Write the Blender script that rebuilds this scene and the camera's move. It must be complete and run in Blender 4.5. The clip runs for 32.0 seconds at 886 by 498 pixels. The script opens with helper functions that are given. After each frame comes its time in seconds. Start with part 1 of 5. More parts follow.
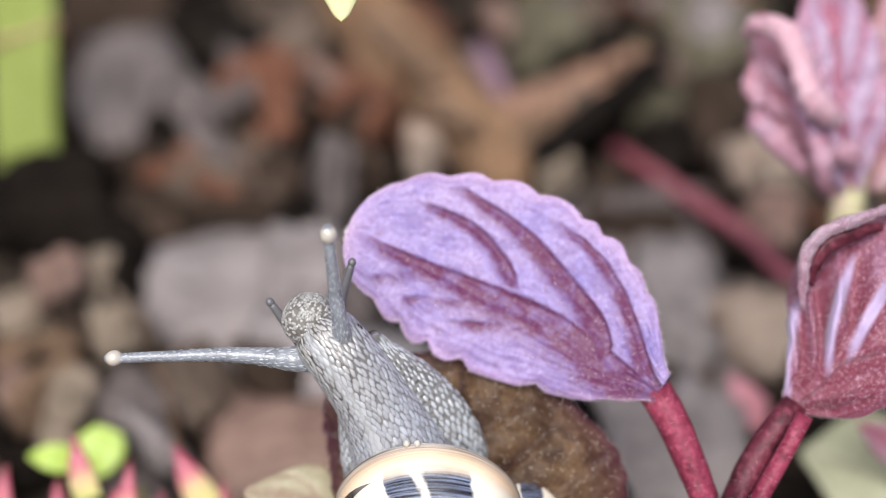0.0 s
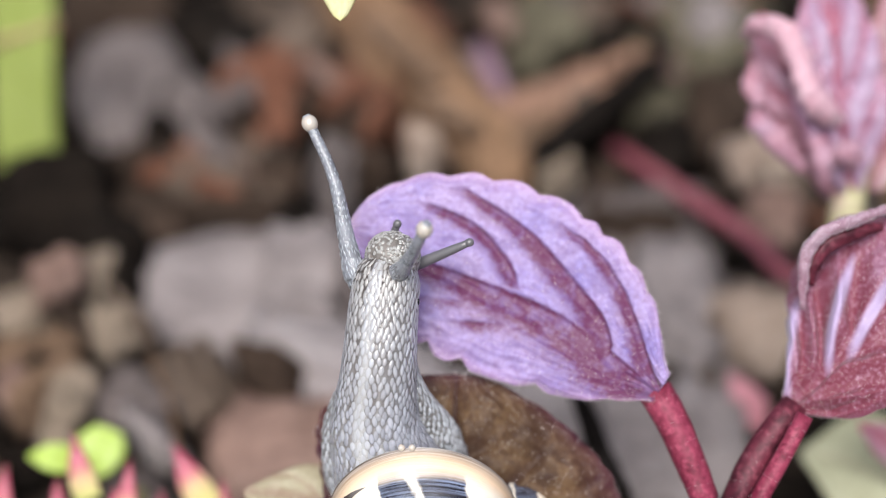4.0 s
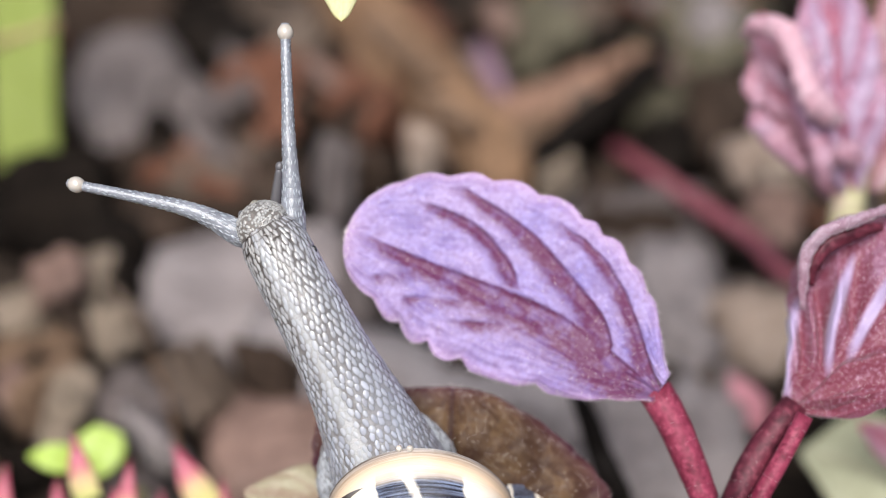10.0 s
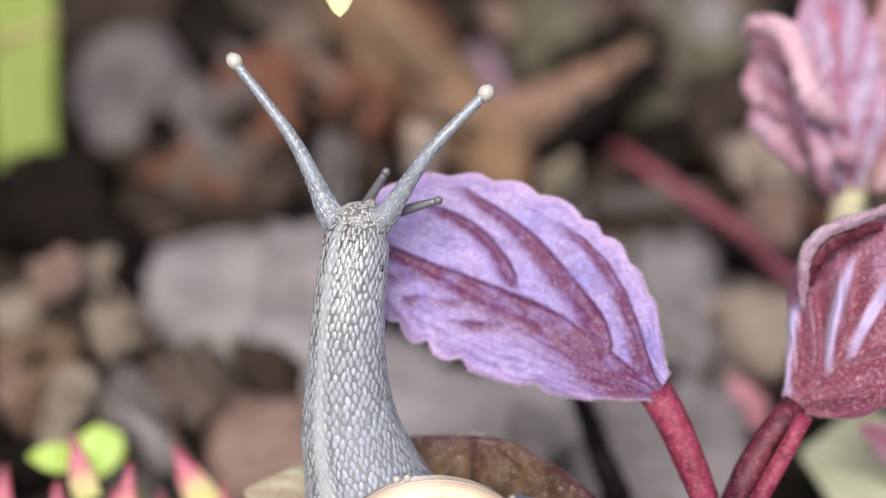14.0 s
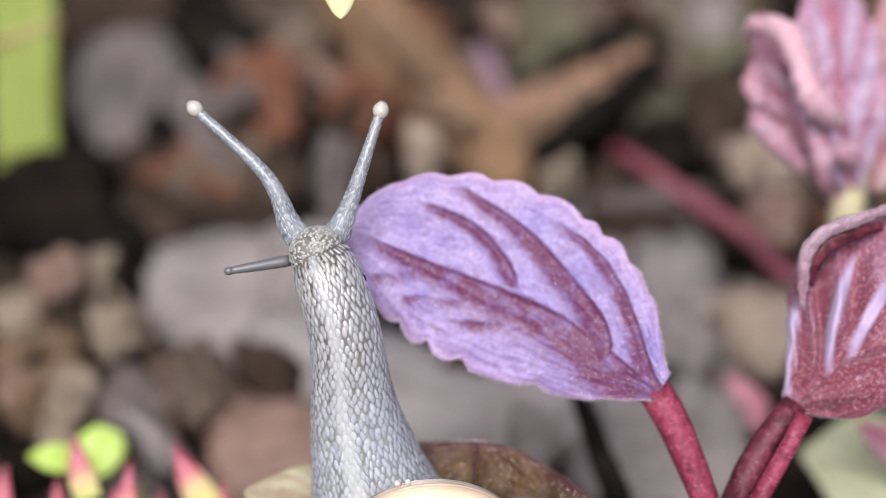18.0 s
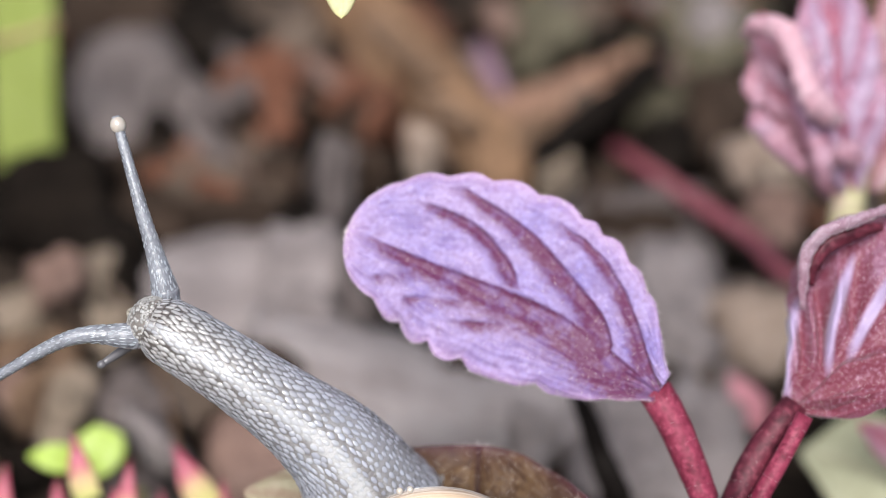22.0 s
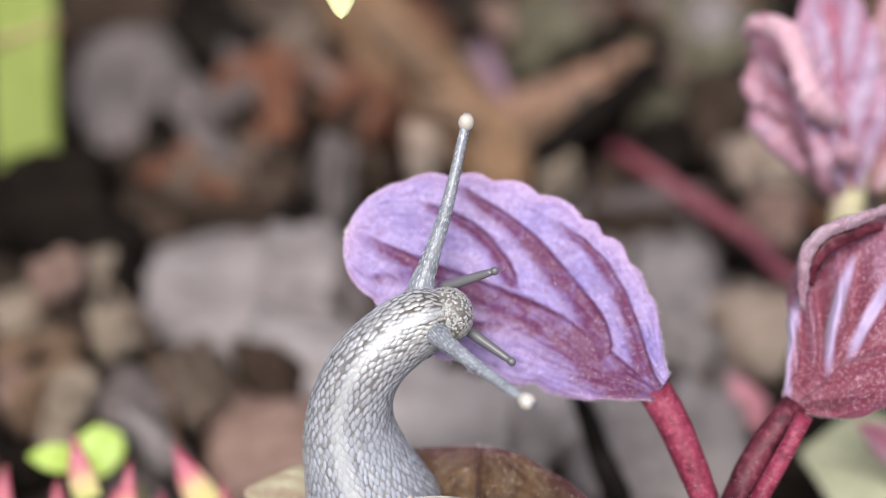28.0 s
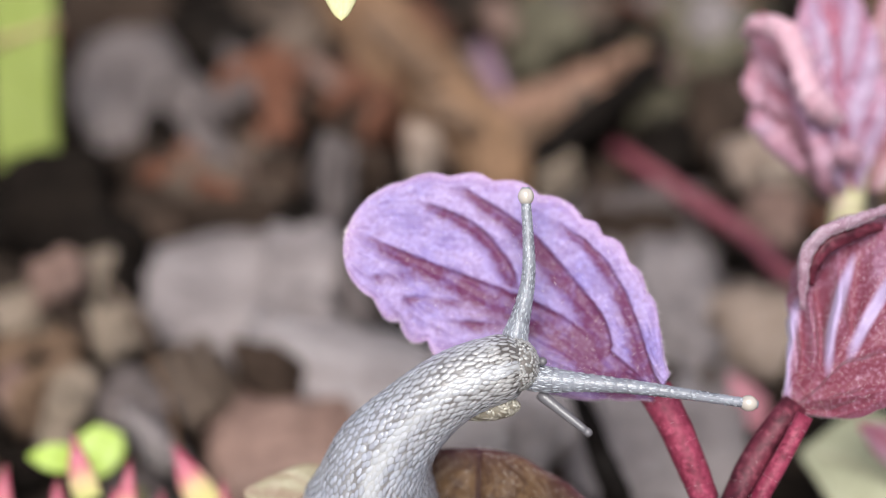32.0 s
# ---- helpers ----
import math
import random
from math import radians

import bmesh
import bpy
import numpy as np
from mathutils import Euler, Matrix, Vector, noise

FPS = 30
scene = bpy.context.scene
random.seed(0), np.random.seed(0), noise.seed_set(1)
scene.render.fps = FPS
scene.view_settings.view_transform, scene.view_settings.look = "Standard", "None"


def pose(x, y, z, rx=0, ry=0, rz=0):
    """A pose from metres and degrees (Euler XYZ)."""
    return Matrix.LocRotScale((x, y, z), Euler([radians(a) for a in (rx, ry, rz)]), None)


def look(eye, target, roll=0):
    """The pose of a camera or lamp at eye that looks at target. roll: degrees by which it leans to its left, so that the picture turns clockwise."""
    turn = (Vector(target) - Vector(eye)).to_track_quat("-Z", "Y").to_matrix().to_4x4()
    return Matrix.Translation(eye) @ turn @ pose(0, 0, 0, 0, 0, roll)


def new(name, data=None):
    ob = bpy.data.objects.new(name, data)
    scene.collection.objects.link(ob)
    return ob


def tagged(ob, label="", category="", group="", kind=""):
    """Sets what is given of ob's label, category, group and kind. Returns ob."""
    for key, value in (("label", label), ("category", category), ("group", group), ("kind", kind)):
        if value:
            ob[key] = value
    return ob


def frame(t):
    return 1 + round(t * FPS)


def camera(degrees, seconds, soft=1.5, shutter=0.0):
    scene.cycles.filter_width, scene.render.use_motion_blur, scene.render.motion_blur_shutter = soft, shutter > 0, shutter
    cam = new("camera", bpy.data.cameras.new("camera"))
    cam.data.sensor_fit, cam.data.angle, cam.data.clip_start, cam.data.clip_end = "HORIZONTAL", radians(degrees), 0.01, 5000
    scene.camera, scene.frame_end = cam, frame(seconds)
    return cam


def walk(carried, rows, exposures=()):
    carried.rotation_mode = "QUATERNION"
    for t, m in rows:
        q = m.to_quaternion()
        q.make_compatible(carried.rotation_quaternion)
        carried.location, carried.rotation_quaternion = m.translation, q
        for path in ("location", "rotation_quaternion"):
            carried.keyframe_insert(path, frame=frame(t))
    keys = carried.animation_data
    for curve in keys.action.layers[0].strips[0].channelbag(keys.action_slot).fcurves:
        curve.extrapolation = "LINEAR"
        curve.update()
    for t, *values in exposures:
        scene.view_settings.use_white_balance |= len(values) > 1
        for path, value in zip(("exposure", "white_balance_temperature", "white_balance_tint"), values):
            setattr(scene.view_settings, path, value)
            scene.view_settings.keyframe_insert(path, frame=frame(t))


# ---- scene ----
MM = 0.001

# ---- camera: a phone on a stand, held still, close to the snail ----
SLOPE = pose(0, 0, 0.05, -40)          # the plants and the snail lean back on this slope
EYE = SLOPE @ Vector((0, -0.09515, 0))
cam = camera(35, 32.0, soft=0.75)
cam.data.dof.use_dof = True
cam.data.dof.focus_distance = 0.0938
cam.data.dof.aperture_fstop = 12.5
walk(cam, [(0, look(EYE, SLOPE @ Vector((0, 0, 0)))), (32, look(EYE, SLOPE @ Vector((0, 0, 0))))],
     exposures=[(0, 0.5), (32, 0.5)])

# ---- daylight ----
TO_SUN = Vector((-0.10, -0.52, 0.82)).normalized()
world = bpy.data.worlds.new("daylight")
scene.world = world
world.use_nodes = True
sky = world.node_tree.nodes.new("ShaderNodeTexSky")
sky.sky_type, sky.sun_disc = "NISHITA", False
sky.dust_density = 3.0
sky.sun_elevation = math.asin(TO_SUN.z)
sky.sun_rotation = math.atan2(TO_SUN.x, TO_SUN.y)
back = world.node_tree.nodes["Background"]
world.node_tree.links.new(sky.outputs["Color"], back.inputs["Color"])
back.inputs["Strength"].default_value = 0.066
sun = new("sun", bpy.data.lights.new("sun", "SUN"))
sun.data.energy, sun.data.angle, sun.data.color = 3.85, radians(42), (1.0, 0.985, 0.965)
sun.matrix_world = look(TO_SUN, (0, 0, 0))


# ---- materials ----
class Nodes:
    """Short calls for a node material."""

    def __init__(self, name):
        self.mat = bpy.data.materials.new(name)
        self.mat.use_nodes = True
        self.tree = self.mat.node_tree
        self.out = self.tree.nodes["Principled BSDF"]

    def node(self, kind):
        return self.tree.nodes.new(kind)

    def link(self, a, b):
        self.tree.links.new(a, b)

    def put(self, socket, value):
        if isinstance(value, bpy.types.NodeSocket):
            self.link(value, socket)
        else:
            socket.default_value = value

    def set(self, **values):
        for key, value in values.items():
            self.put(self.out.inputs[key.replace("_", " ")], value)
        return self

    def coords(self):
        return self.node("ShaderNodeTexCoord").outputs["Object"]

    def attribute(self, name, socket="Fac"):
        n = self.node("ShaderNodeAttribute")
        n.attribute_name = name
        return n.outputs[socket]

    def scaled(self, vector, scale):
        m = self.node("ShaderNodeMapping")
        self.link(vector, m.inputs["Vector"])
        m.inputs["Scale"].default_value = scale
        return m.outputs["Vector"]

    def noise(self, vector, scale, detail=4.0, rough=0.6):
        n = self.node("ShaderNodeTexNoise")
        self.link(vector, n.inputs["Vector"])
        n.inputs["Scale"].default_value, n.inputs["Detail"].default_value = scale, detail
        n.inputs["Roughness"].default_value = rough
        return n.outputs["Fac"]

    def cells(self, vector, scale, feature="DISTANCE_TO_EDGE"):
        n = self.node("ShaderNodeTexVoronoi")
        n.feature = feature
        self.link(vector, n.inputs["Vector"])
        n.inputs["Scale"].default_value = scale
        if feature == "SMOOTH_F1":
            n.inputs["Smoothness"].default_value = 0.25
        return n.outputs["Distance"]

    def math(self, op, a, b=0.0, clamp=False):
        n = self.node("ShaderNodeMath")
        n.operation, n.use_clamp = op, clamp
        self.put(n.inputs[0], a)
        self.put(n.inputs[1], b)
        return n.outputs[0]

    def ramp(self, value, *stops):
        n = self.node("ShaderNodeValToRGB")
        self.put(n.inputs["Fac"], value)
        elements = n.color_ramp.elements
        elements.remove(elements[1])
        for k, (at, c) in enumerate(stops):
            if k:
                e = elements.new(at)
            else:
                e = elements[0]
                e.position = at
            e.color = (c, c, c, 1) if isinstance(c, (int, float)) else (*c, 1)
        return n.outputs["Color"]

    def mix(self, fac, a, b, blend="MIX"):
        n = self.node("ShaderNodeMix")
        n.data_type, n.blend_type = "RGBA", blend
        self.put(n.inputs[0], fac)
        self.put(n.inputs[6], (*a, 1) if isinstance(a, tuple) else a)
        self.put(n.inputs[7], (*b, 1) if isinstance(b, tuple) else b)
        return n.outputs[2]

    def bump(self, height, strength, distance, normal=None):
        n = self.node("ShaderNodeBump")
        self.put(n.inputs["Height"], height)
        n.inputs["Strength"].default_value, n.inputs["Distance"].default_value = strength, distance
        if normal is not None:
            self.link(normal, n.inputs["Normal"])
        return n.outputs["Normal"]


def skin_material(name, stripe, ground_tone, bead_tone):
    """Wet snail skin: dark furrows between pale glossy warts, with a pale line and two dark stripes down the back. Wet
    glare along the back is painted into the colour.
    """
    n = Nodes(name)
    rest = n.attribute("rest", "Vector")
    tone = n.noise(rest, 0.7, 4)
    fleck = n.noise(rest, 2.6, 3, 0.6)
    fine = n.noise(rest, 11.0, 4, 0.7)
    low = n.mix(n.ramp(tone, (0.35, 0.0), (0.65, 1.0)), tuple(0.8 * x for x in ground_tone), tuple(1.2 * x for x in ground_tone))
    top = n.mix(n.ramp(fleck, (0.3, 0.0), (0.7, 1.0)), tuple(0.62 * x for x in bead_tone), tuple(min(0.8, 1.15 * x) for x in bead_tone))
    rise = n.ramp(n.attribute("bead"), (0.0, 0.0), (0.10, 0.1), (0.35, 0.6), (0.75, 1.0))
    if stripe:
        parts = n.node("ShaderNodeSeparateXYZ")
        n.link(rest, parts.inputs[0])
        up = n.ramp(n.math("DIVIDE", parts.outputs[1], 17.0), (0.35, 0.0), (0.92, 1.0))
        down = n.math("SUBTRACT", 1.0, up)
        band = n.math("ADD", n.attribute("back"), n.math("MULTIPLY", n.math("SUBTRACT", tone, 0.5), 0.1))
        # furrows paled along the lower back, as wet glare painted into the colour
        glare_ground = n.math("MULTIPLY", n.ramp(band, (0.03, 0.7), (0.06, 0.15), (0.12, 0.1), (0.2, 0.35), (0.42, 0.08)), down)
        low = n.mix(glare_ground, low, (0.38, 0.37, 0.375))
        low = n.mix(n.math("MULTIPLY", n.ramp(band, (0.12, 0.0), (0.3, 0.55)), down), low, (0.29, 0.305, 0.35))
        colour = n.mix(rise, low, top)
        dark = n.ramp(band, (0.0, 0.25), (0.04, 0.3), (0.085, 0.9), (0.22, 0.75), (0.42, 0.3), (0.6, 0.15))
        dark = n.math("MULTIPLY", dark, up)
        colour = n.mix(dark, colour, n.mix(rise, (0.06, 0.046, 0.038), (0.40, 0.375, 0.35)))
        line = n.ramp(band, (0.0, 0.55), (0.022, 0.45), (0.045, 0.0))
        # broad painted highlight beside the pale line, strongest low on the neck
        painted_sheen = n.math("MULTIPLY", n.ramp(band, (0.0, 0.65), (0.04, 0.5), (0.075, 0.0), (0.11, 0.0), (0.14, 0.25), (0.17, 0.0)), n.math("ADD", 0.35, n.math("MULTIPLY", down, 0.65)))
        colour = n.mix(n.math("MAXIMUM", line, painted_sheen), colour, (0.68, 0.675, 0.68))
    else:
        colour = n.mix(rise, low, top)
    colour = n.mix(n.ramp(fine, (0.35, 0.3), (0.6, 0.0)), colour, (0.15, 0.14, 0.14))
    n.set(Base_Color=colour, Roughness=n.ramp(tone, (0.3, 0.22), (0.7, 0.36)), Normal=n.bump(fine, 0.4, 0.00004))
    n.set(Specular_IOR_Level=0.4, Coat_Weight=0.5, Coat_Roughness=0.15)
    n.set(Subsurface_Weight=0.3, Subsurface_Radius=(0.0006, 0.0005, 0.0005), Subsurface_Scale=1.0)
    return n.mat


def leaf_material(name, vein, field, field_2, sheen, rough, glint=0.0, lucent=0.0, gloss=0.5, cut=(0.08, 0.6), rim=None, dust=0.28, ragged=1.3, fold=None):
    """A crinkled herb leaf: dark veins, paler quilted fields, fine grain."""
    n = Nodes(name)
    c = n.coords()
    big = n.noise(c, 260, 3)
    fine = n.noise(c, 2600, 4, 0.7)
    field_c = n.mix(n.ramp(big, (0.35, 0.0), (0.65, 1.0)), field, field_2)
    v = n.math("ADD", n.attribute("vein"), n.math("MULTIPLY", n.math("SUBTRACT", n.noise(c, 1400, 5, 0.75), 0.5), ragged), True)
    colour = n.mix(n.ramp(v, (cut[0], 0.0), (cut[1], 1.0)), field_c, vein)
    colour = n.mix(n.ramp(fine, (0.32, 0.5), (0.6, 0.0)), colour, vein)
    colour = n.mix(n.ramp(n.noise(c, 700, 4, 0.7), (0.36, 0.6), (0.52, 0.0)), colour, tuple(0.5 * x + 0.5 * y for x, y in zip(vein, field)))
    colour = n.mix(n.ramp(n.noise(c, 4200, 2), (0.52, 0.0), (0.72, dust)), colour, tuple(min(0.8, 0.08 + 1.5 * x) for x in field_2))
    colour = n.mix(n.math("MULTIPLY", n.attribute("rim"), 0.6 if rim is None or rim[0] > 0.05 else 1.0), colour, rim or vein)
    if fold:
        colour = n.mix(n.ramp(n.attribute("fold"), (0.25, 0.0), (0.75, 0.9)), colour, fold)
    if glint:
        # pale dots paint the glints of leaf hairs into the colour
        dots = n.cells(c, 2600, "F1")
        colour = n.mix(n.ramp(dots, (0.0, glint), (0.09, glint), (0.14, 0.0)), colour, (0.75, 0.68, 0.62))
    n.set(Base_Color=colour, Roughness=rough, Normal=n.bump(fine, 0.5, 0.0001))
    n.set(Sheen_Weight=sheen, Sheen_Roughness=0.4, Specular_IOR_Level=gloss)
    if lucent:
        t = n.node("ShaderNodeBsdfTranslucent")
        n.link(colour, t.inputs["Color"])
        m = n.node("ShaderNodeMixShader")
        m.inputs[0].default_value = lucent
        n.link(n.out.outputs[0], m.inputs[1])
        n.link(t.outputs[0], m.inputs[2])
        n.link(m.outputs[0], n.tree.nodes["Material Output"].inputs["Surface"])
    return n.mat


def stalk_material(name, a, b, rough=0.55):
    n = Nodes(name)
    c = n.coords()
    colour = n.mix(n.ramp(n.noise(c, 500, 3), (0.35, 0.0), (0.65, 1.0)), a, b)
    fine = n.noise(c, 3000, 3)
    colour = n.mix(n.ramp(fine, (0.3, 0.5), (0.55, 0.0)), colour, tuple(x * 0.4 for x in a))
    # lighter flecks mixed in as painted glints
    colour = n.mix(n.ramp(n.noise(c, 1500, 4, 0.7), (0.52, 0.0), (0.7, 0.45)), colour, tuple(min(0.7, 1.6 * x + 0.04) for x in b))
    n.set(Base_Color=colour, Roughness=rough, Specular_IOR_Level=0.3)
    n.set(Normal=n.bump(fine, 0.5, 0.0001))
    return n.mat


def bark_material(name, a, b, dark):
    """Weathered bark: fibres along the piece, blotches of two sizes and dark rot in the hollows."""
    n = Nodes(name)
    c = n.coords()
    grain = n.noise(n.scaled(c, (1, 6, 6)), 90, 6, 0.7)
    blot = n.noise(c, 60, 4)
    patch = n.noise(c, 210, 5, 0.65)
    colour = n.mix(n.ramp(blot, (0.35, 0.0), (0.65, 1.0)), a, b)
    colour = n.mix(n.ramp(patch, (0.30, 0.45), (0.45, 0.0)), colour, dark)
    colour = n.mix(n.ramp(patch, (0.55, 0.0), (0.72, 0.5)), colour, tuple(min(0.6, 1.5 * x + 0.02) for x in b))
    colour = n.mix(n.ramp(grain, (0.28, 0.9), (0.5, 0.0)), colour, dark)
    info = n.node("ShaderNodeObjectInfo")
    colour = n.mix(n.math("MULTIPLY", info.outputs["Random"], 0.25), colour, dark)
    n.set(Base_Color=colour, Roughness=0.85, Specular_IOR_Level=0.06, Normal=n.bump(n.math("ADD", grain, patch), 0.8, 0.0015))
    return n.mat


def soil_material():
    n = Nodes("soil")
    c = n.coords()
    crumb = n.noise(c, 220, 6, 0.7)
    lump = n.noise(c, 45, 4)
    colour = n.mix(n.ramp(crumb, (0.35, 0.0), (0.7, 1.0)), (0.012, 0.009, 0.008), (0.06, 0.045, 0.035))
    n.set(Base_Color=n.mix(n.ramp(lump, (0.4, 0.0), (0.65, 0.6)), colour, (0.06, 0.042, 0.032)), Roughness=0.95, Specular_IOR_Level=0.1)
    n.set(Normal=n.bump(crumb, 1.0, 0.003))
    return n.mat


def shell_material():
    """Glossy cream shell with dark spiral bands that stop short of the lip."""
    n = Nodes("banded_shell")
    c = n.coords()
    across = n.attribute("across")
    along = n.attribute("along")
    wob = n.math("MULTIPLY", n.math("SUBTRACT", n.noise(c, 450, 3), 0.5), 0.05)
    a = n.math("ADD", across, wob)
    band = n.ramp(a, (0.0, 0.0), (0.412, 0.0), (0.418, 1.0), (0.470, 1.0), (0.476, 0.0), (0.484, 0.0), (0.490, 1.0), (0.572, 1.0), (0.578, 0.0))
    grown = n.ramp(n.math("ADD", along, n.math("MULTIPLY", wob, 0.06)), (0.0, 1.0), (0.9943, 1.0), (0.9949, 0.0))
    rim = n.ramp(along, (0.0, 0.0), (0.9970, 0.0), (0.9976, 1.0))
    ring = n.ramp(along, (0.9930, 0.0), (0.9945, 0.4), (0.9968, 1.0), (0.9976, 1.0))
    stripe_at = n.node("ShaderNodeCombineXYZ")
    n.link(n.math("MULTIPLY", along, 1500), stripe_at.inputs[0])
    n.link(n.math("MULTIPLY", across, 3), stripe_at.inputs[1])
    lines = n.noise(stripe_at.outputs[0], 1.6, 4, 0.7)
    cream = n.mix(lines, (0.93, 0.82, 0.66), (0.95, 0.90, 0.80))
    # blue streaks in the dark bands are gloss reflections painted in
    colour = n.mix(n.math("MULTIPLY", band, grown), cream, n.mix(n.ramp(lines, (0.45, 0.0), (0.62, 0.8)), (0.018, 0.015, 0.022), (0.30, 0.36, 0.52)))
    colour = n.mix(n.math("MULTIPLY", ring, 0.8), colour, (0.95, 0.62, 0.36))
    line = n.ramp(along, (0.9964, 0.0), (0.9967, 0.9), (0.9971, 0.9), (0.9976, 0.0))
    colour = n.mix(line, colour, (0.70, 0.30, 0.07))
    colour = n.mix(rim, colour, n.mix(n.ramp(lines, (0.4, 0.0), (0.6, 1.0)), (0.055, 0.045, 0.042), (0.30, 0.275, 0.26)))
    n.set(Base_Color=colour, Roughness=0.2, Coat_Weight=0.7, Coat_Roughness=0.06)
    n.set(Normal=n.bump(lines, 0.35, 0.00018))
    return n.mat


def plain_material(name, colour, rough=0.4, **more):
    n = Nodes(name)
    grain = n.noise(n.coords(), 1500, 3)
    n.set(Base_Color=n.mix(n.math("MULTIPLY", grain, 0.35), colour, tuple(x * 0.6 for x in colour)), Roughness=rough, **more)
    return n.mat


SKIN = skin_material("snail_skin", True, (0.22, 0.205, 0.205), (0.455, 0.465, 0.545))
HEAD = skin_material("head_skin", False, (0.17, 0.15, 0.135), (0.46, 0.445, 0.43))
HORN = skin_material("tentacle_skin", False, (0.23, 0.24, 0.275), (0.45, 0.48, 0.54))
SOLE = skin_material("foot_skin", False, (0.19, 0.18, 0.178), (0.46, 0.475, 0.515))
MOUTH = skin_material("mouth_skin", False, (0.22, 0.19, 0.14), (0.55, 0.50, 0.41))
DARK_HORN = plain_material("dark_tentacle_skin", (0.13, 0.125, 0.135), 0.35, Coat_Weight=0.15)
SHELL = shell_material()
BULB = plain_material("eye_bulb_skin", (0.52, 0.47, 0.42), 0.12, Coat_Weight=0.8, Subsurface_Weight=0.5, Subsurface_Radius=(0.0006, 0.0005, 0.0004), Subsurface_Scale=1.0)
SPOT = plain_material("eye_black", (0.01, 0.01, 0.012), 0.15)
PURPLE = leaf_material("purple_leaf", (0.105, 0.024, 0.072), (0.225, 0.185, 0.44), (0.36, 0.28, 0.50), 0.2, 0.45, 0.3, cut=(0.02, 0.5), rim=(0.44, 0.27, 0.43), ragged=0.75, gloss=0.25, dust=0.13)
PLUM = leaf_material("plum_leaf", (0.155, 0.034, 0.055), (0.20, 0.065, 0.105), (0.32, 0.18, 0.27), 0.3, 0.45, 0.35, cut=(0.0, 0.45), rim=(0.22, 0.07, 0.12), dust=0.4, gloss=0.2, fold=(0.40, 0.32, 0.50))
PINK = leaf_material("pink_leaf", (0.24, 0.045, 0.075), (0.36, 0.185, 0.235), (0.38, 0.26, 0.35), 0.2, 0.5, cut=(0.0, 0.8), rim=(0.36, 0.045, 0.09))
BROWN = leaf_material("bronze_leaf", (0.026, 0.009, 0.009), (0.038, 0.02, 0.012), (0.138, 0.084, 0.045), 0.0, 0.45, 0.45, 0.03, 0.12, rim=(0.06, 0.008, 0.032), cut=(0.3, 1.2), dust=0.1)
LILAC = leaf_material("lilac_leaf", (0.25, 0.04, 0.08), (0.31, 0.24, 0.37), (0.41, 0.34, 0.46), 0.2, 0.5, cut=(0.1, 0.8), rim=(0.34, 0.045, 0.09))
BLUSH = leaf_material("blush_leaf", (0.26, 0.06, 0.09), (0.35, 0.25, 0.27), (0.41, 0.32, 0.34), 0.2, 0.5, cut=(0.1, 0.8), rim=(0.30, 0.04, 0.08))
PALE_GREEN = leaf_material("pale_green_leaf", (0.27, 0.26, 0.17), (0.33, 0.33, 0.21), (0.39, 0.39, 0.26), 0.1, 0.5)
MAUVE = leaf_material("mauve_leaf", (0.152, 0.0532, 0.091), (0.198, 0.122, 0.182), (0.243, 0.152, 0.213), 0.2, 0.5)
OLIVE = leaf_material("olive_leaf", (0.19, 0.122, 0.076), (0.274, 0.251, 0.152), (0.319, 0.289, 0.198), 0.2, 0.5)
LIME = leaf_material("lime_leaf", (0.51, 0.669, 0.106), (0.563, 0.739, 0.158), (0.616, 0.757, 0.246), 0.0, 0.4, 0.0, 0.4)
GRASS = leaf_material("grass_leaf", (0.40, 0.49, 0.11), (0.49, 0.58, 0.16), (0.54, 0.62, 0.21), 0.0, 0.5, 0.0, 0.4)
CREAM = leaf_material("cream_tip", (0.80, 0.74, 0.36), (0.86, 0.85, 0.52), (0.86, 0.86, 0.58), 0.0, 0.4, 0.0, 0.3)
EDGE = leaf_material("rolled_edge", (0.16, 0.05, 0.085), (0.27, 0.15, 0.20), (0.36, 0.26, 0.32), 0.3, 0.5)
CRIMSON = stalk_material("crimson_stalk", (0.13, 0.010, 0.03), (0.28, 0.045, 0.085))
RUNNER = stalk_material("runner_stalk", (0.24, 0.05, 0.075), (0.32, 0.11, 0.13))
WINE = stalk_material("wine_stalk", (0.05, 0.007, 0.015), (0.15, 0.025, 0.045))
FOLD = leaf_material("pink_fold", (0.34, 0.10, 0.15), (0.46, 0.27, 0.33), (0.56, 0.40, 0.46), 0.3, 0.5)
CORAL = stalk_material("coral_leaf", (0.40, 0.14, 0.17), (0.50, 0.22, 0.26))
PALE_STALK = stalk_material("pale_stalk", (0.38, 0.38, 0.19), (0.418, 0.319, 0.258))
YELLOW_STALK = stalk_material("yellow_stalk", (0.456, 0.471, 0.114), (0.494, 0.418, 0.152))
TWIG = bark_material("dark_twig", (0.009, 0.007, 0.0065), (0.02, 0.015, 0.012), (0.004, 0.0035, 0.003))


def succulent_material():
    n = Nodes("red_tipped_leaf")
    c = n.coords()
    u = n.math("ADD", n.attribute("run"), n.math("MULTIPLY", n.math("SUBTRACT", n.noise(c, 600, 2), 0.5), 0.3))
    n.set(Base_Color=n.ramp(u, (0.0, (0.50, 0.54, 0.18)), (0.3, (0.58, 0.44, 0.24)), (0.52, (0.46, 0.13, 0.17)), (0.8, (0.30, 0.04, 0.08)), (1.0, (0.24, 0.02, 0.05))), Roughness=0.35)
    return n.mat


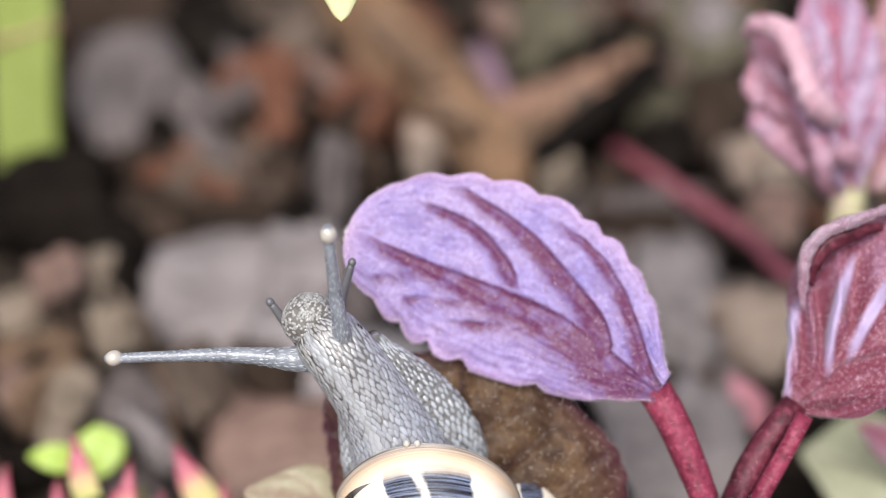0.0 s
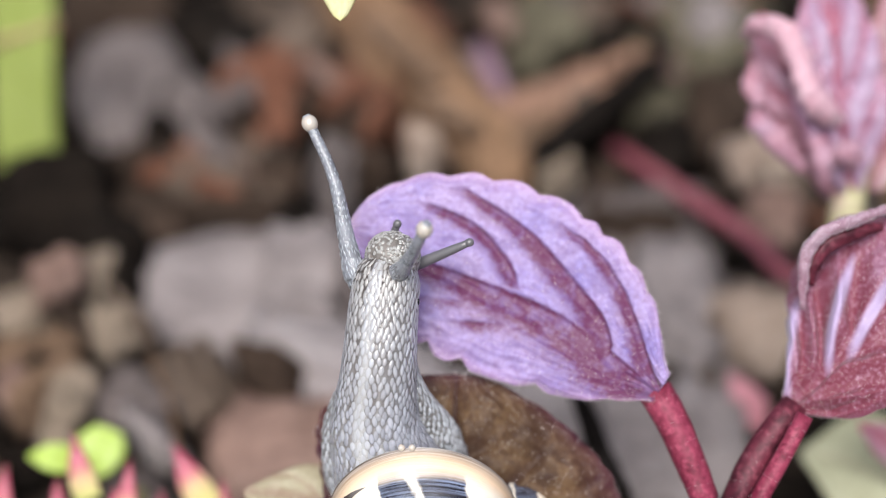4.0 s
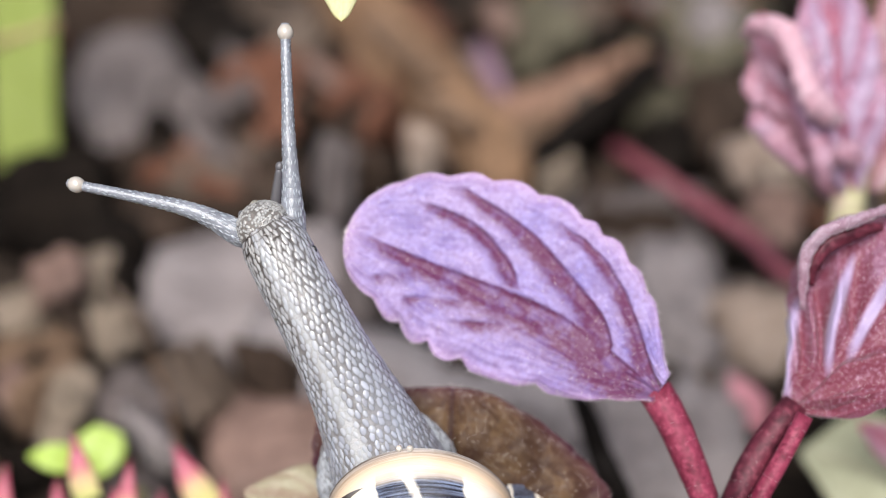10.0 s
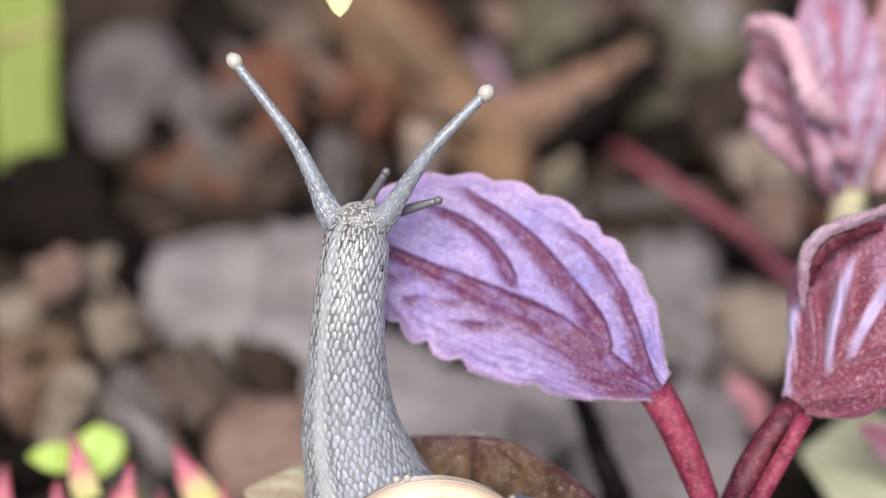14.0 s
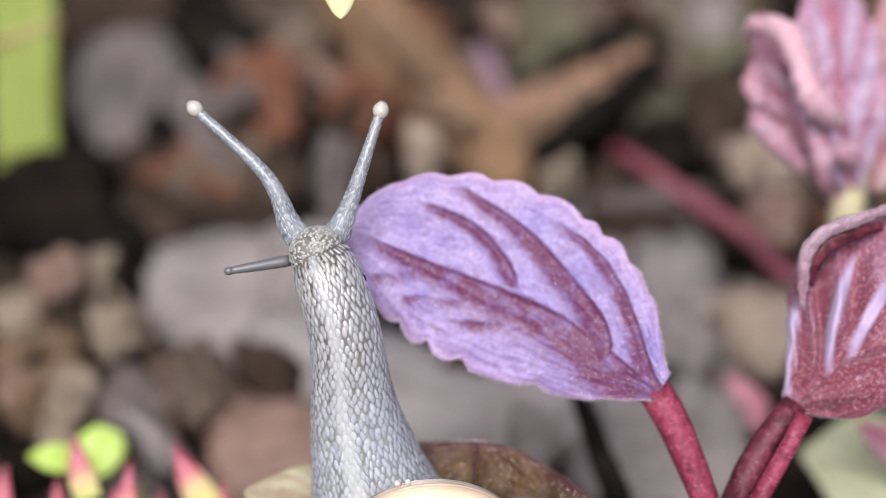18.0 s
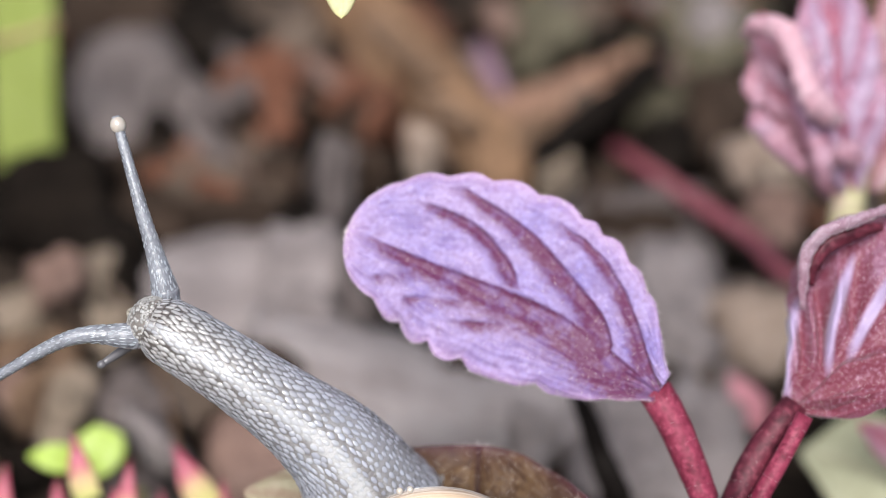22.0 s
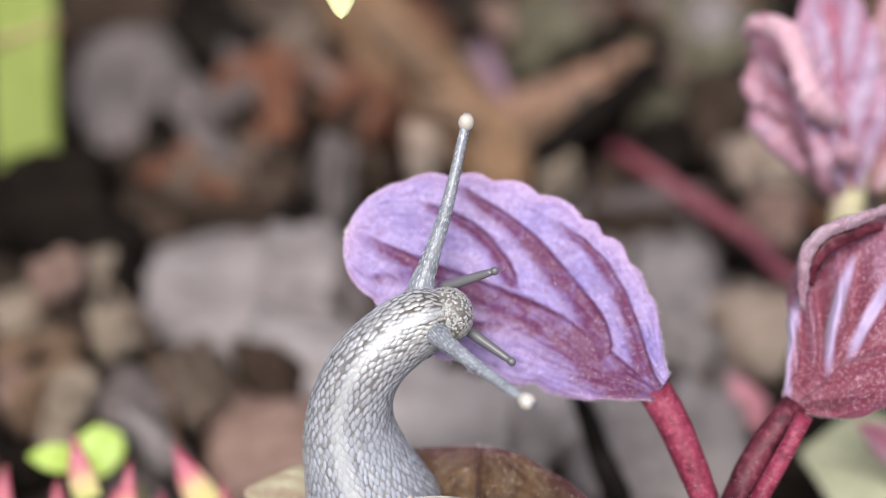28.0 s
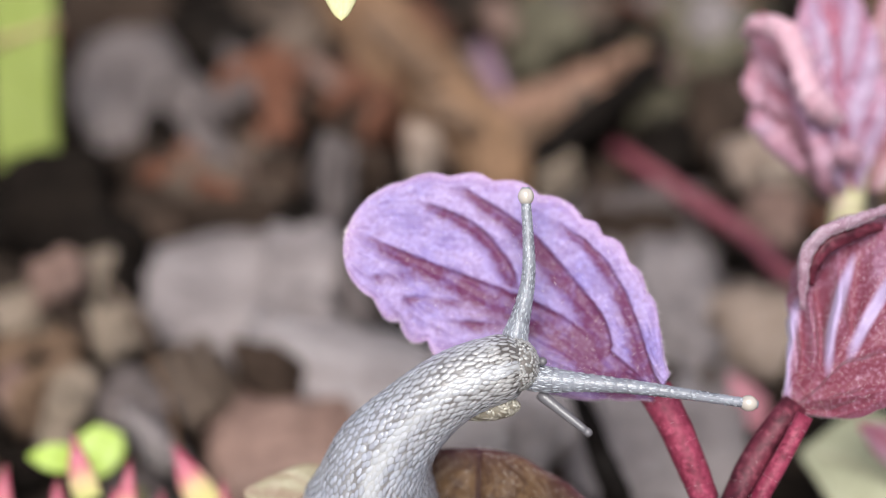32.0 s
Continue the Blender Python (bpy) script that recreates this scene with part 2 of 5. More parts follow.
STRAW = stalk_material("straw", (0.30, 0.22, 0.10), (0.42, 0.32, 0.16))
SUCCULENT = succulent_material()
HAIR = plain_material("pale_hair", (0.75, 0.66, 0.66), 0.4)
SOIL = soil_material()
BRANCH = bark_material("branch_bark", (0.21, 0.122, 0.073), (0.29, 0.176, 0.108), (0.028, 0.0168, 0.0112))
BARKS = [
    bark_material("grey_bark", (0.165, 0.138, 0.133), (0.225, 0.188, 0.18), (0.042, 0.0315, 0.0315)),
    bark_material("tan_bark", (0.18, 0.115, 0.075), (0.24, 0.158, 0.11), (0.056, 0.035, 0.0245)),
    bark_material("red_bark", (0.19, 0.083, 0.052), (0.27, 0.125, 0.082), (0.042, 0.0175, 0.014)),
    bark_material("dark_bark", (0.042, 0.028, 0.021), (0.078, 0.052, 0.039), (0.0112, 0.0098, 0.0084)),
    bark_material("pink_bark", (0.27, 0.172, 0.142), (0.33, 0.222, 0.186), (0.07, 0.042, 0.035)),
    bark_material("pale_bark", (0.25, 0.195, 0.15), (0.32, 0.255, 0.20), (0.098, 0.077, 0.056)),
    # near-black: puts the deep shade between chips into the colour
    bark_material("gap_shade_bark", (0.008, 0.006, 0.005), (0.018, 0.013, 0.010), (0.005, 0.004, 0.0035)),
    bark_material("orange_bark", (0.31, 0.18, 0.128), (0.39, 0.245, 0.18), (0.10, 0.056, 0.038)),
    bark_material("light_grey_bark", (0.26, 0.225, 0.225), (0.34, 0.295, 0.29), (0.11, 0.09, 0.09)),
    bark_material("dusky_bark", (0.12, 0.088, 0.068), (0.185, 0.14, 0.112), (0.032, 0.022, 0.018)),
    bark_material("olive_bark", (0.115, 0.10, 0.068), (0.165, 0.148, 0.105), (0.035, 0.03, 0.02)),
    bark_material("cream_wood", (0.42, 0.32, 0.26), (0.52, 0.41, 0.34), (0.16, 0.11, 0.085)),
    bark_material("silver_bark", (0.33, 0.29, 0.29), (0.43, 0.38, 0.38), (0.15, 0.125, 0.125)),
]


# ---- building blocks ----
def spot(p):
    """Millimetres on the slope to a place in the world."""
    return SLOPE @ (Vector(p) * MM)


def mesh_object(name, verts, faces, material, parent=None, smooth=True, **attributes):
    me = bpy.data.meshes.new(name)
    me.from_pydata([tuple(v) for v in verts], [], faces)
    for key, values in attributes.items():
        values = np.asarray(values, dtype=np.float32)
        if values.ndim == 2:
            me.attributes.new(key, "FLOAT_VECTOR", "POINT").data.foreach_set("vector", values.ravel())
        else:
            me.attributes.new(key, "FLOAT", "POINT").data.foreach_set("value", values)
    me.materials.append(material)
    if smooth:
        me.polygons.foreach_set("use_smooth", [True] * len(me.polygons))
    me.update()
    ob = new(name, me)
    ob.parent = parent
    return ob


def part(name, verts, faces, material, parent, label="", smooth=True, **attributes):
    """Links world-space geometry as one mesh under a thing whose Empty stands unturned at its base."""
    root = parent
    at = Vector((0, 0, 0))
    while root is not None:
        at += root.location
        root = root.parent
    ob = mesh_object(name, [Vector(v) - at for v in verts], faces, material, parent, smooth, **attributes)
    return tagged(ob, label)


def thing(name, base, label, category, group=""):
    e = new(name)
    e.location = base
    e.empty_display_size = 0.005
    return tagged(e, label, category, group)


def curve_points(points, count):
    """Evenly spaced points on a smooth curve through the given ones."""
    p = np.array([tuple(q) for q in points], dtype=float)
    if len(p) == 2:
        return [Vector(p[0] + (p[1] - p[0]) * i / (count - 1)) for i in range(count)]
    ext = np.vstack([2 * p[0] - p[1], p, 2 * p[-1] - p[-2]])
    fine = []
    for i in range(len(p) - 1):
        a, b, c, d = ext[i:i + 4]
        for t in np.linspace(0, 1, 24, endpoint=False):
            fine.append(0.5 * (2 * b + (c - a) * t + (2 * a - 5 * b + 4 * c - d) * t * t + (3 * b - a - 3 * c + d) * t ** 3))
    fine.append(p[-1])
    fine = np.array(fine)
    run = np.concatenate([[0], np.cumsum(np.linalg.norm(np.diff(fine, axis=0), axis=1))])
    want = np.linspace(0, run[-1], count)
    return [Vector([np.interp(w, run, fine[:, k]) for k in range(3)]) for w in want]


def smooth_value(values, u):
    """A smooth curve through evenly spaced values, at u from 0 to 1."""
    n = len(values) - 1
    x = min(max(u, 0.0), 1.0) * n
    i = min(int(x), n - 1)
    t = x - i
    a, b, c, d = (values[min(max(i + k, 0), n)] for k in (-1, 0, 1, 2))
    return 0.5 * (2 * b + (c - a) * t + (2 * a - 5 * b + 4 * c - d) * t * t + (3 * b - a - 3 * c + d) * t ** 3)


def tube(name, points, radii, material, parent, label="", around=14, count=24, rough=0.0, seed=0, flat=1.0):
    """A bent, tapered, closed stalk through points on the world's side."""
    mids = curve_points(points, count)
    verts, faces = [], []
    for i, m in enumerate(mids):
        t = (mids[min(i + 1, count - 1)] - mids[max(i - 1, 0)]).normalized()
        side = t.cross(Vector((0.1, -1, 0.2))).normalized()
        up = side.cross(t)
        r = smooth_value(radii, i / (count - 1)) * MM
        for k in range(around):
            a = 2 * math.pi * k / around
            q = r * (1 + rough * noise.noise(Vector((math.cos(a) * 2 + seed, math.sin(a) * 2, i * 0.35))))
            verts.append(m + side * math.cos(a) * q + up * math.sin(a) * q * flat)
    for i in range(count - 1):
        for k in range(around):
            j = (k + 1) % around
            faces.append((i * around + k, i * around + j, (i + 1) * around + j, (i + 1) * around + k))
    faces.append(tuple(range(around))[::-1])
    faces.append(tuple((count - 1) * around + k for k in range(around)))
    return part(name, verts, faces, material, parent, label)


def along_paths(xz, paths):
    """For points on a leaf seen square on: the signed distance to the nearest of the paths (negative on the lower side) and how far along it, for each path."""
    found = []
    for path in paths:
        p = np.array([(q.x, q.y) for q in curve_points([(x, z, 0.0) for x, z in path], 20)])
        run = np.concatenate([[0], np.cumsum(np.linalg.norm(np.diff(p, axis=0), axis=1))])
        best, signed, at = np.full(len(xz), 1e9), np.zeros(len(xz)), np.zeros(len(xz))
        for k in range(len(p) - 1):
            d = p[k + 1] - p[k]
            q = xz - p[k]
            f = np.clip(q @ d / (d @ d), 0, 1)
            gap = np.linalg.norm(q - f[:, None] * d, axis=1)
            side = np.sign(d[0] * q[:, 1] - d[1] * q[:, 0])
            near = gap < best
            best[near], signed[near], at[near] = gap[near], (gap * side)[near], ((run[k] + f * (run[k + 1] - run[k])) / run[-1])[near]
        found.append((signed, at))
    return found


def blade_outline(mids, face, upper, lower, nu, nv):
    """Where a flat blade's grid points lie, seen square on."""
    found = []
    for i in range(nu + 1):
        u = i / nu
        side = (mids[min(i + 1, nu)] - mids[max(i - 1, 0)]).normalized().cross(face).normalized()
        end = math.sqrt(max(0.0, 1 - ((u - 0.95) / 0.05) ** 2)) if u > 0.95 else 1.0
        for j in range(nv + 1):
            v = 2 * j / nv - 1
            v = math.copysign(abs(v) ** 0.9, v)
            p = mids[i] + side * (v * smooth_value(upper if v >= 0 else lower, u) * end)
            found.append((p.x, p.z))
    return found


def blade(name, rib, upper, lower, material, parent, label="", facing=(0, -1, 0), cup=0.0, cup_low=None, quilt=0.35, veins=(), low_veins=(),
          teeth=(0, 0.0), nu=70, nv=40, thick=0.16, wave=0.0, seed=0, spread=0.05, rumple=0.12, mid_low=0.5, notches=(), rim_power=10, creases=(), folds=()):
    """A leaf blade round a midrib. rib: points on the slope; upper, lower: half widths in mm, evenly spaced along it."""
    mids = curve_points(rib, nu + 1)
    face = Vector(facing).normalized()
    front, vein_value, run, rims = [], [], [], []
    cup_low = cup if cup_low is None else cup_low
    veins = [(*q, *(spread, 1.0, 1.3, 0.0)[len(q) - 2:]) for q in veins]
    low_veins = [(*q, *(spread, 1.0, 1.3, 0.0)[len(q) - 2:]) for q in low_veins]
    crease_at, fold_at, fold_value = [], [], []
    if creases or folds:
        flat_xz = np.array(blade_outline(mids, face, upper, lower, nu, nv))
        crease_at = along_paths(flat_xz, [c[0] for c in creases])
        fold_at = along_paths(flat_xz, [c[0] for c in folds])
    for i in range(nu + 1):
        u = i / nu
        t = (mids[min(i + 1, nu)] - mids[max(i - 1, 0)]).normalized()
        side = t.cross(face).normalized()
        up = side.cross(t).normalized()
        end = math.sqrt(max(0.0, 1 - ((u - 0.95) / 0.05) ** 2)) if u > 0.95 else 1.0
        for j in range(nv + 1):
            v = 2 * j / nv - 1
            v = math.copysign(abs(v) ** 0.9, v)
            w = smooth_value(upper if v >= 0 else lower, u) * end
            edge = abs(v) ** 6
            if teeth[0]:
                phase = u * teeth[0] + (0.3 if v < 0 else 0.0)
                w *= 1 + teeth[1] * edge * (abs(math.sin(math.pi * phase)) - 0.6)
            for cuts, deep_cut in notches[:1] if v >= 0 else notches[1:]:
                k = min(range(len(cuts)), key=lambda q: abs(cuts[q] - u))
                w *= 1 - deep_cut * abs(v) ** 4 * max(0.0, 1 - abs(u - cuts[k]) / 0.05) ** 1.5
            near = 0.0
            for u0, tilt, wide, deep, stop, bend in (veins if v >= 0 else low_veins or veins):
                line = u0 + tilt * abs(v) ** 1.1 + bend * (abs(v) / stop) ** 5 + 0.03 * noise.noise(Vector((v * 3, u0 * 11, seed)))
                d = u - line
                near = max(near, deep * math.exp(-(d / (wide if d > 0 else wide * 0.3)) ** 2) * max(0.0, 1.0 - 0.35 * abs(v) - (abs(v) / (1.15 * stop)) ** 4) * (0.75 + 0.5 * noise.noise(Vector((u * 5, u0 * 7, seed + 3)))))
            mid_vein = math.exp(-(v * w / (0.4 if v > 0 else mid_low * (1 - 0.75 * u))) ** 2)
            near = max(near, mid_vein if not creases else 0.0)
            index, raised = len(front), 0.0
            for (signed, at), (_, thin, wide, deep) in zip(crease_at, creases):
                d, a = signed[index], at[index]
                spread_here = thin + (wide - thin) * a if d < 0 else 0.13
                fade = min(1.0, 6 * a + 0.15) * (0.85 + 0.4 * noise.noise(Vector((a * 6, d * 0.8, seed + deep))))
                near = max(near, deep * fade * math.exp(-(d / spread_here) ** 2))
            for (signed, at), (_, wide, height) in zip(fold_at, folds):
                d, a = signed[index], at[index]
                raised = max(raised, math.sin(math.pi * min(1.0, max(0.0, 0.06 + 0.9 * a))) ** 0.6 * math.exp(-(d / (wide if d > 0 else wide * 0.7)) ** 2))
            fold_value.append(raised)
            puff = quilt * (1 - near) * (1 - edge)
            rims.append(max(abs(v) ** rim_power, u ** (3 * rim_power)))
            puff += rumple * noise.noise(Vector((u * 16, v * 11 + seed, seed * 0.7))) + 0.10 * noise.noise(Vector((u * 9 + seed, v * 6, seed * 1.7)))
            puff *= 1 - u ** 10
            puff += raised * (folds[0][2] if folds else 0.0)
            rise = (cup if v >= 0 else cup_low) * v * v * w + puff + wave * math.sin(u * 9 + seed) * abs(v) ** 2
            front.append(mids[i] + side * (v * w) + up * rise)
            vein_value.append(near)
            run.append(u)
    n = len(front)
    verts = [spot(p) for p in front] + [spot(p - face * thick) for p in front]
    row = nv + 1
    faces = []
    for i in range(nu):
        for j in range(nv):
            a, b, c, d = i * row + j, i * row + j + 1, (i + 1) * row + j + 1, (i + 1) * row + j
            faces.append((a, b, c, d))
            faces.append((n + d, n + c, n + b, n + a))
    for i in range(nu):
        for j in (0, nv):
            a, d = i * row + j, (i + 1) * row + j
            faces.append((a, d, n + d, n + a) if j == 0 else (d, a, n + a, n + d))
    for i in (0, nu):
        for j in range(nv):
            a, b = i * row + j, i * row + j + 1
            faces.append((b, a, n + a, n + b) if i == 0 else (a, b, n + b, n + a))
    ob = part(name, verts, faces, material, parent, label, vein=vein_value * 2, run=run * 2, rim=rims * 2, fold=fold_value * 2)
    return ob


def hairs(ob, count, length, parent, seed, thick=0.035, pick=None):
    """Short pale hairs standing on a part, as one uncountable mesh."""
    rnd = random.Random(seed)
    me = ob.data
    verts, faces = [], []
    polys = [p for p in me.polygons if pick is None or pick(p)]
    for _ in range(count):
        p = polys[rnd.randrange(len(polys))]
        n = (p.normal + Vector((rnd.uniform(-0.5, 0.5), rnd.uniform(-0.5, 0.5), rnd.uniform(-0.5, 0.5)))).normalized()
        a = p.center - p.normal * 0.00004
        s = n.cross(Vector((0.3, 0.5, 0.8))).normalized() * thick * MM
        f = n.cross(s).normalized() * thick * MM
        tip = a + n * length * MM * rnd.uniform(0.5, 1.2)
        k = len(verts)
        verts += [a + s, a - s * 0.5 + f, a - s * 0.5 - f, tip]
        faces += [(k, k + 1, k + 3), (k + 1, k + 2, k + 3), (k + 2, k, k + 3)]
    h = mesh_object("hairs", verts, faces, HAIR, ob)
    return tagged(h, "short pale hairs", kind="stuff")


# ---- ground and litter ----
def ground():
    rnd = random.Random(3)
    xs = sorted({*np.linspace(-0.22, 0.22, 70), -40, -8, -2, -0.7, -0.35, 0.35, 0.7, 2, 8, 40})
    ys = sorted({*np.linspace(-0.16, 0.34, 80), -40, -8, -2, -0.7, -0.3, 0.5, 0.9, 2, 8, 40})
    verts = []
    for y in ys:
        for x in xs:
            far = max(abs(x), abs(y)) > 0.4
            verts.append((x, y, 0 if far else 0.004 * noise.noise(Vector((x * 45, y * 45, 1))) + 0.0015 * noise.noise(Vector((x * 160, y * 160, 4)))))
    w = len(xs)
    faces = [(j * w + i, j * w + i + 1, (j + 1) * w + i + 1, (j + 1) * w + i) for j in range(len(ys) - 1) for i in range(w - 1)]
    tagged(mesh_object("ground", verts, faces, SOIL), "dark crumbly garden soil under bark mulch", "soil", kind="structure")


def chip_shape(rnd, length, width, thick, nx=12, ny=6):
    """A splintered bark flake with a ridged top, lying flat, in millimetres: vertices and faces."""
    off = rnd.uniform(0, 900)
    ends = [(rnd.uniform(-0.12, 0.12), rnd.uniform(-0.12, 0.12)) for _ in range(ny + 1)]
    ends = [tuple((ends[max(0, j - 1)][k] + 2 * ends[j][k] + ends[min(ny, j + 1)][k]) / 4 for k in (0, 1)) for j in range(ny + 1)]
    bow, bulge = rnd.uniform(-0.06, 0.06) * length, rnd.uniform(0.0, 0.25) * thick
    verts, faces = [], []
    for level in (1, 0):
        for i in range(nx + 1):
            f = i / nx
            taper = 0.7 + 0.3 * math.sin(math.pi * f) ** 0.5 + 0.4 * noise.noise(Vector((f * 4, off, 0.3)))
            for j in range(ny + 1):
                g = j / ny
                a, c = ends[j]
                x = length * (f - 0.5 + a * (1 - f) + c * f)
                y = width * (g - 0.5) * taper + bow * (4 * (f - 0.5) ** 2 - 0.5) + 0.10 * width * noise.noise(Vector((f * 7, g * 2, off)))
                if level:
                    ridge = noise.noise(Vector((f * 3, g * 7, off))) * 0.45 + noise.noise(Vector((f * 11, g * 13, off))) * 0.2
                    z = thick * (0.35 + ridge) + bulge * math.sin(math.pi * g) * 4
                    if i in (0, nx) or j in (0, ny):
                        z = thick * 0.05 + z * 0.35
                else:
                    z = -thick * 0.5
                verts.append(Vector((x, y, z)))
    row, n = ny + 1, (nx + 1) * (ny + 1)
    for i in range(nx):
        for j in range(ny):
            a, b, c, d = i * row + j, i * row + j + 1, (i + 1) * row + j + 1, (i + 1) * row + j
            faces += [(a, d, c, b), (n + a, n + b, n + c, n + d)]
        for j in (0, ny):
            a, d = i * row + j, (i + 1) * row + j
            faces.append((a, n + a, n + d, d) if j == 0 else (a, d, n + d, n + a))
    for i in (0, nx):
        for j in range(ny):
            a, b = i * row + j, i * row + j + 1
            faces.append((a, b, n + b, n + a) if i == 0 else (a, n + a, n + b, b))
    return verts, faces


CHIP_LABELS = ["weathered grey bark chip lying on the mulch", "tan brown bark chip lying on the mulch",
               "reddish brown crumbling bark piece on the mulch", "dark brown decayed bark or shade strip on the mulch",
               "pinkish brown flat bark chip on the mulch", "pale beige wood fragment on the mulch",
               "near-black bark piece standing in for gap shade in the mulch", "orange tan curled bark piece on the mulch", "light grey flat bark slab on the mulch",
               "dusky grey-brown bark piece on the mulch", "olive grey weathered bark piece on the mulch", "cream pink fresh wood fragment on the mulch",
               "silvery pale grey bark slab on the mulch"]
chip_count = [0]


def bark_chip(x, y, z, length, width, thick, turn, colour):
    chip_count[0] += 1
    rnd = random.Random(chip_count[0])
    verts, faces = chip_shape(rnd, length, width, thick)
    ob = mesh_object("bark_chip", [v * MM for v in verts], faces, BARKS[colour])
    ob.matrix_basis = pose(x * MM, y * MM, z * MM, rnd.uniform(-10, 10) + 10, rnd.uniform(-8, 8), turn)
    tagged(ob, CHIP_LABELS[colour], "bark", "bark mulch")


def litter():
    """The uncountable rest of the mulch."""
    rnd = random.Random(11)
    by = {k: ([], []) for k in range(9)}
    for _ in range(2600):
        x, y = rnd.uniform(-190, 190), rnd.uniform(-60, 300)
        length = rnd.uniform(2.5, 13)
        verts, faces = chip_shape(rnd, length, length * rnd.uniform(0.2, 0.7), rnd.uniform(1.0, 3.0), 4, 3)
        m = pose(x, y, rnd.uniform(0.0, 5.5), rnd.uniform(-25, 25), rnd.uniform(-25, 25), rnd.uniform(0, 360))
        # mostly the near-black bark, so gaps look deeply shaded
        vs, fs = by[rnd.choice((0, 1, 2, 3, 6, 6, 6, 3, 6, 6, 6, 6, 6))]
        k = len(vs)
        vs += [(m @ v) * MM for v in verts]
        fs += [tuple(k + i for i in f) for f in faces]
    for k, (vs, fs) in by.items():
        if vs:
            tagged(mesh_object("bark_litter", vs, fs, BARKS[k]), "fine loose bark litter covering the soil", "mulch", kind="stuff")


def branch():
    g = thing("fallen_branch", (-0.002, 0.09, 0.0), "thick tan brown fallen branch lying on the mulch", "branch")
    tube("wood", [Vector(p) * MM for p in ((-20.11, 132.8, 9), (-9.81, 98.22, 9), (-1.04, 81.33, 8), (11.65, 65.74, 5))], [7.0, 6.6, 6.0, 5.5], BRANCH, g, "tan brown bark",
         rough=0.25, count=30)
    for px, py, pz, turn, length in ([*(-6.88, 83.95, 15), 120, 12], [*(0.41, 69.89, 14), 128, 10], [*(-2.79, 78.53, 15), 115, 8]):
        verts, faces = chip_shape(random.Random(int(turn)), length, 3.2, 1.4, 8, 4)
        m = pose(px, py, pz, 15, 0, turn)
        part("bark_flake", [(m @ v) * MM for v in verts], faces, BARKS[1], g, "loose brown bark flake")


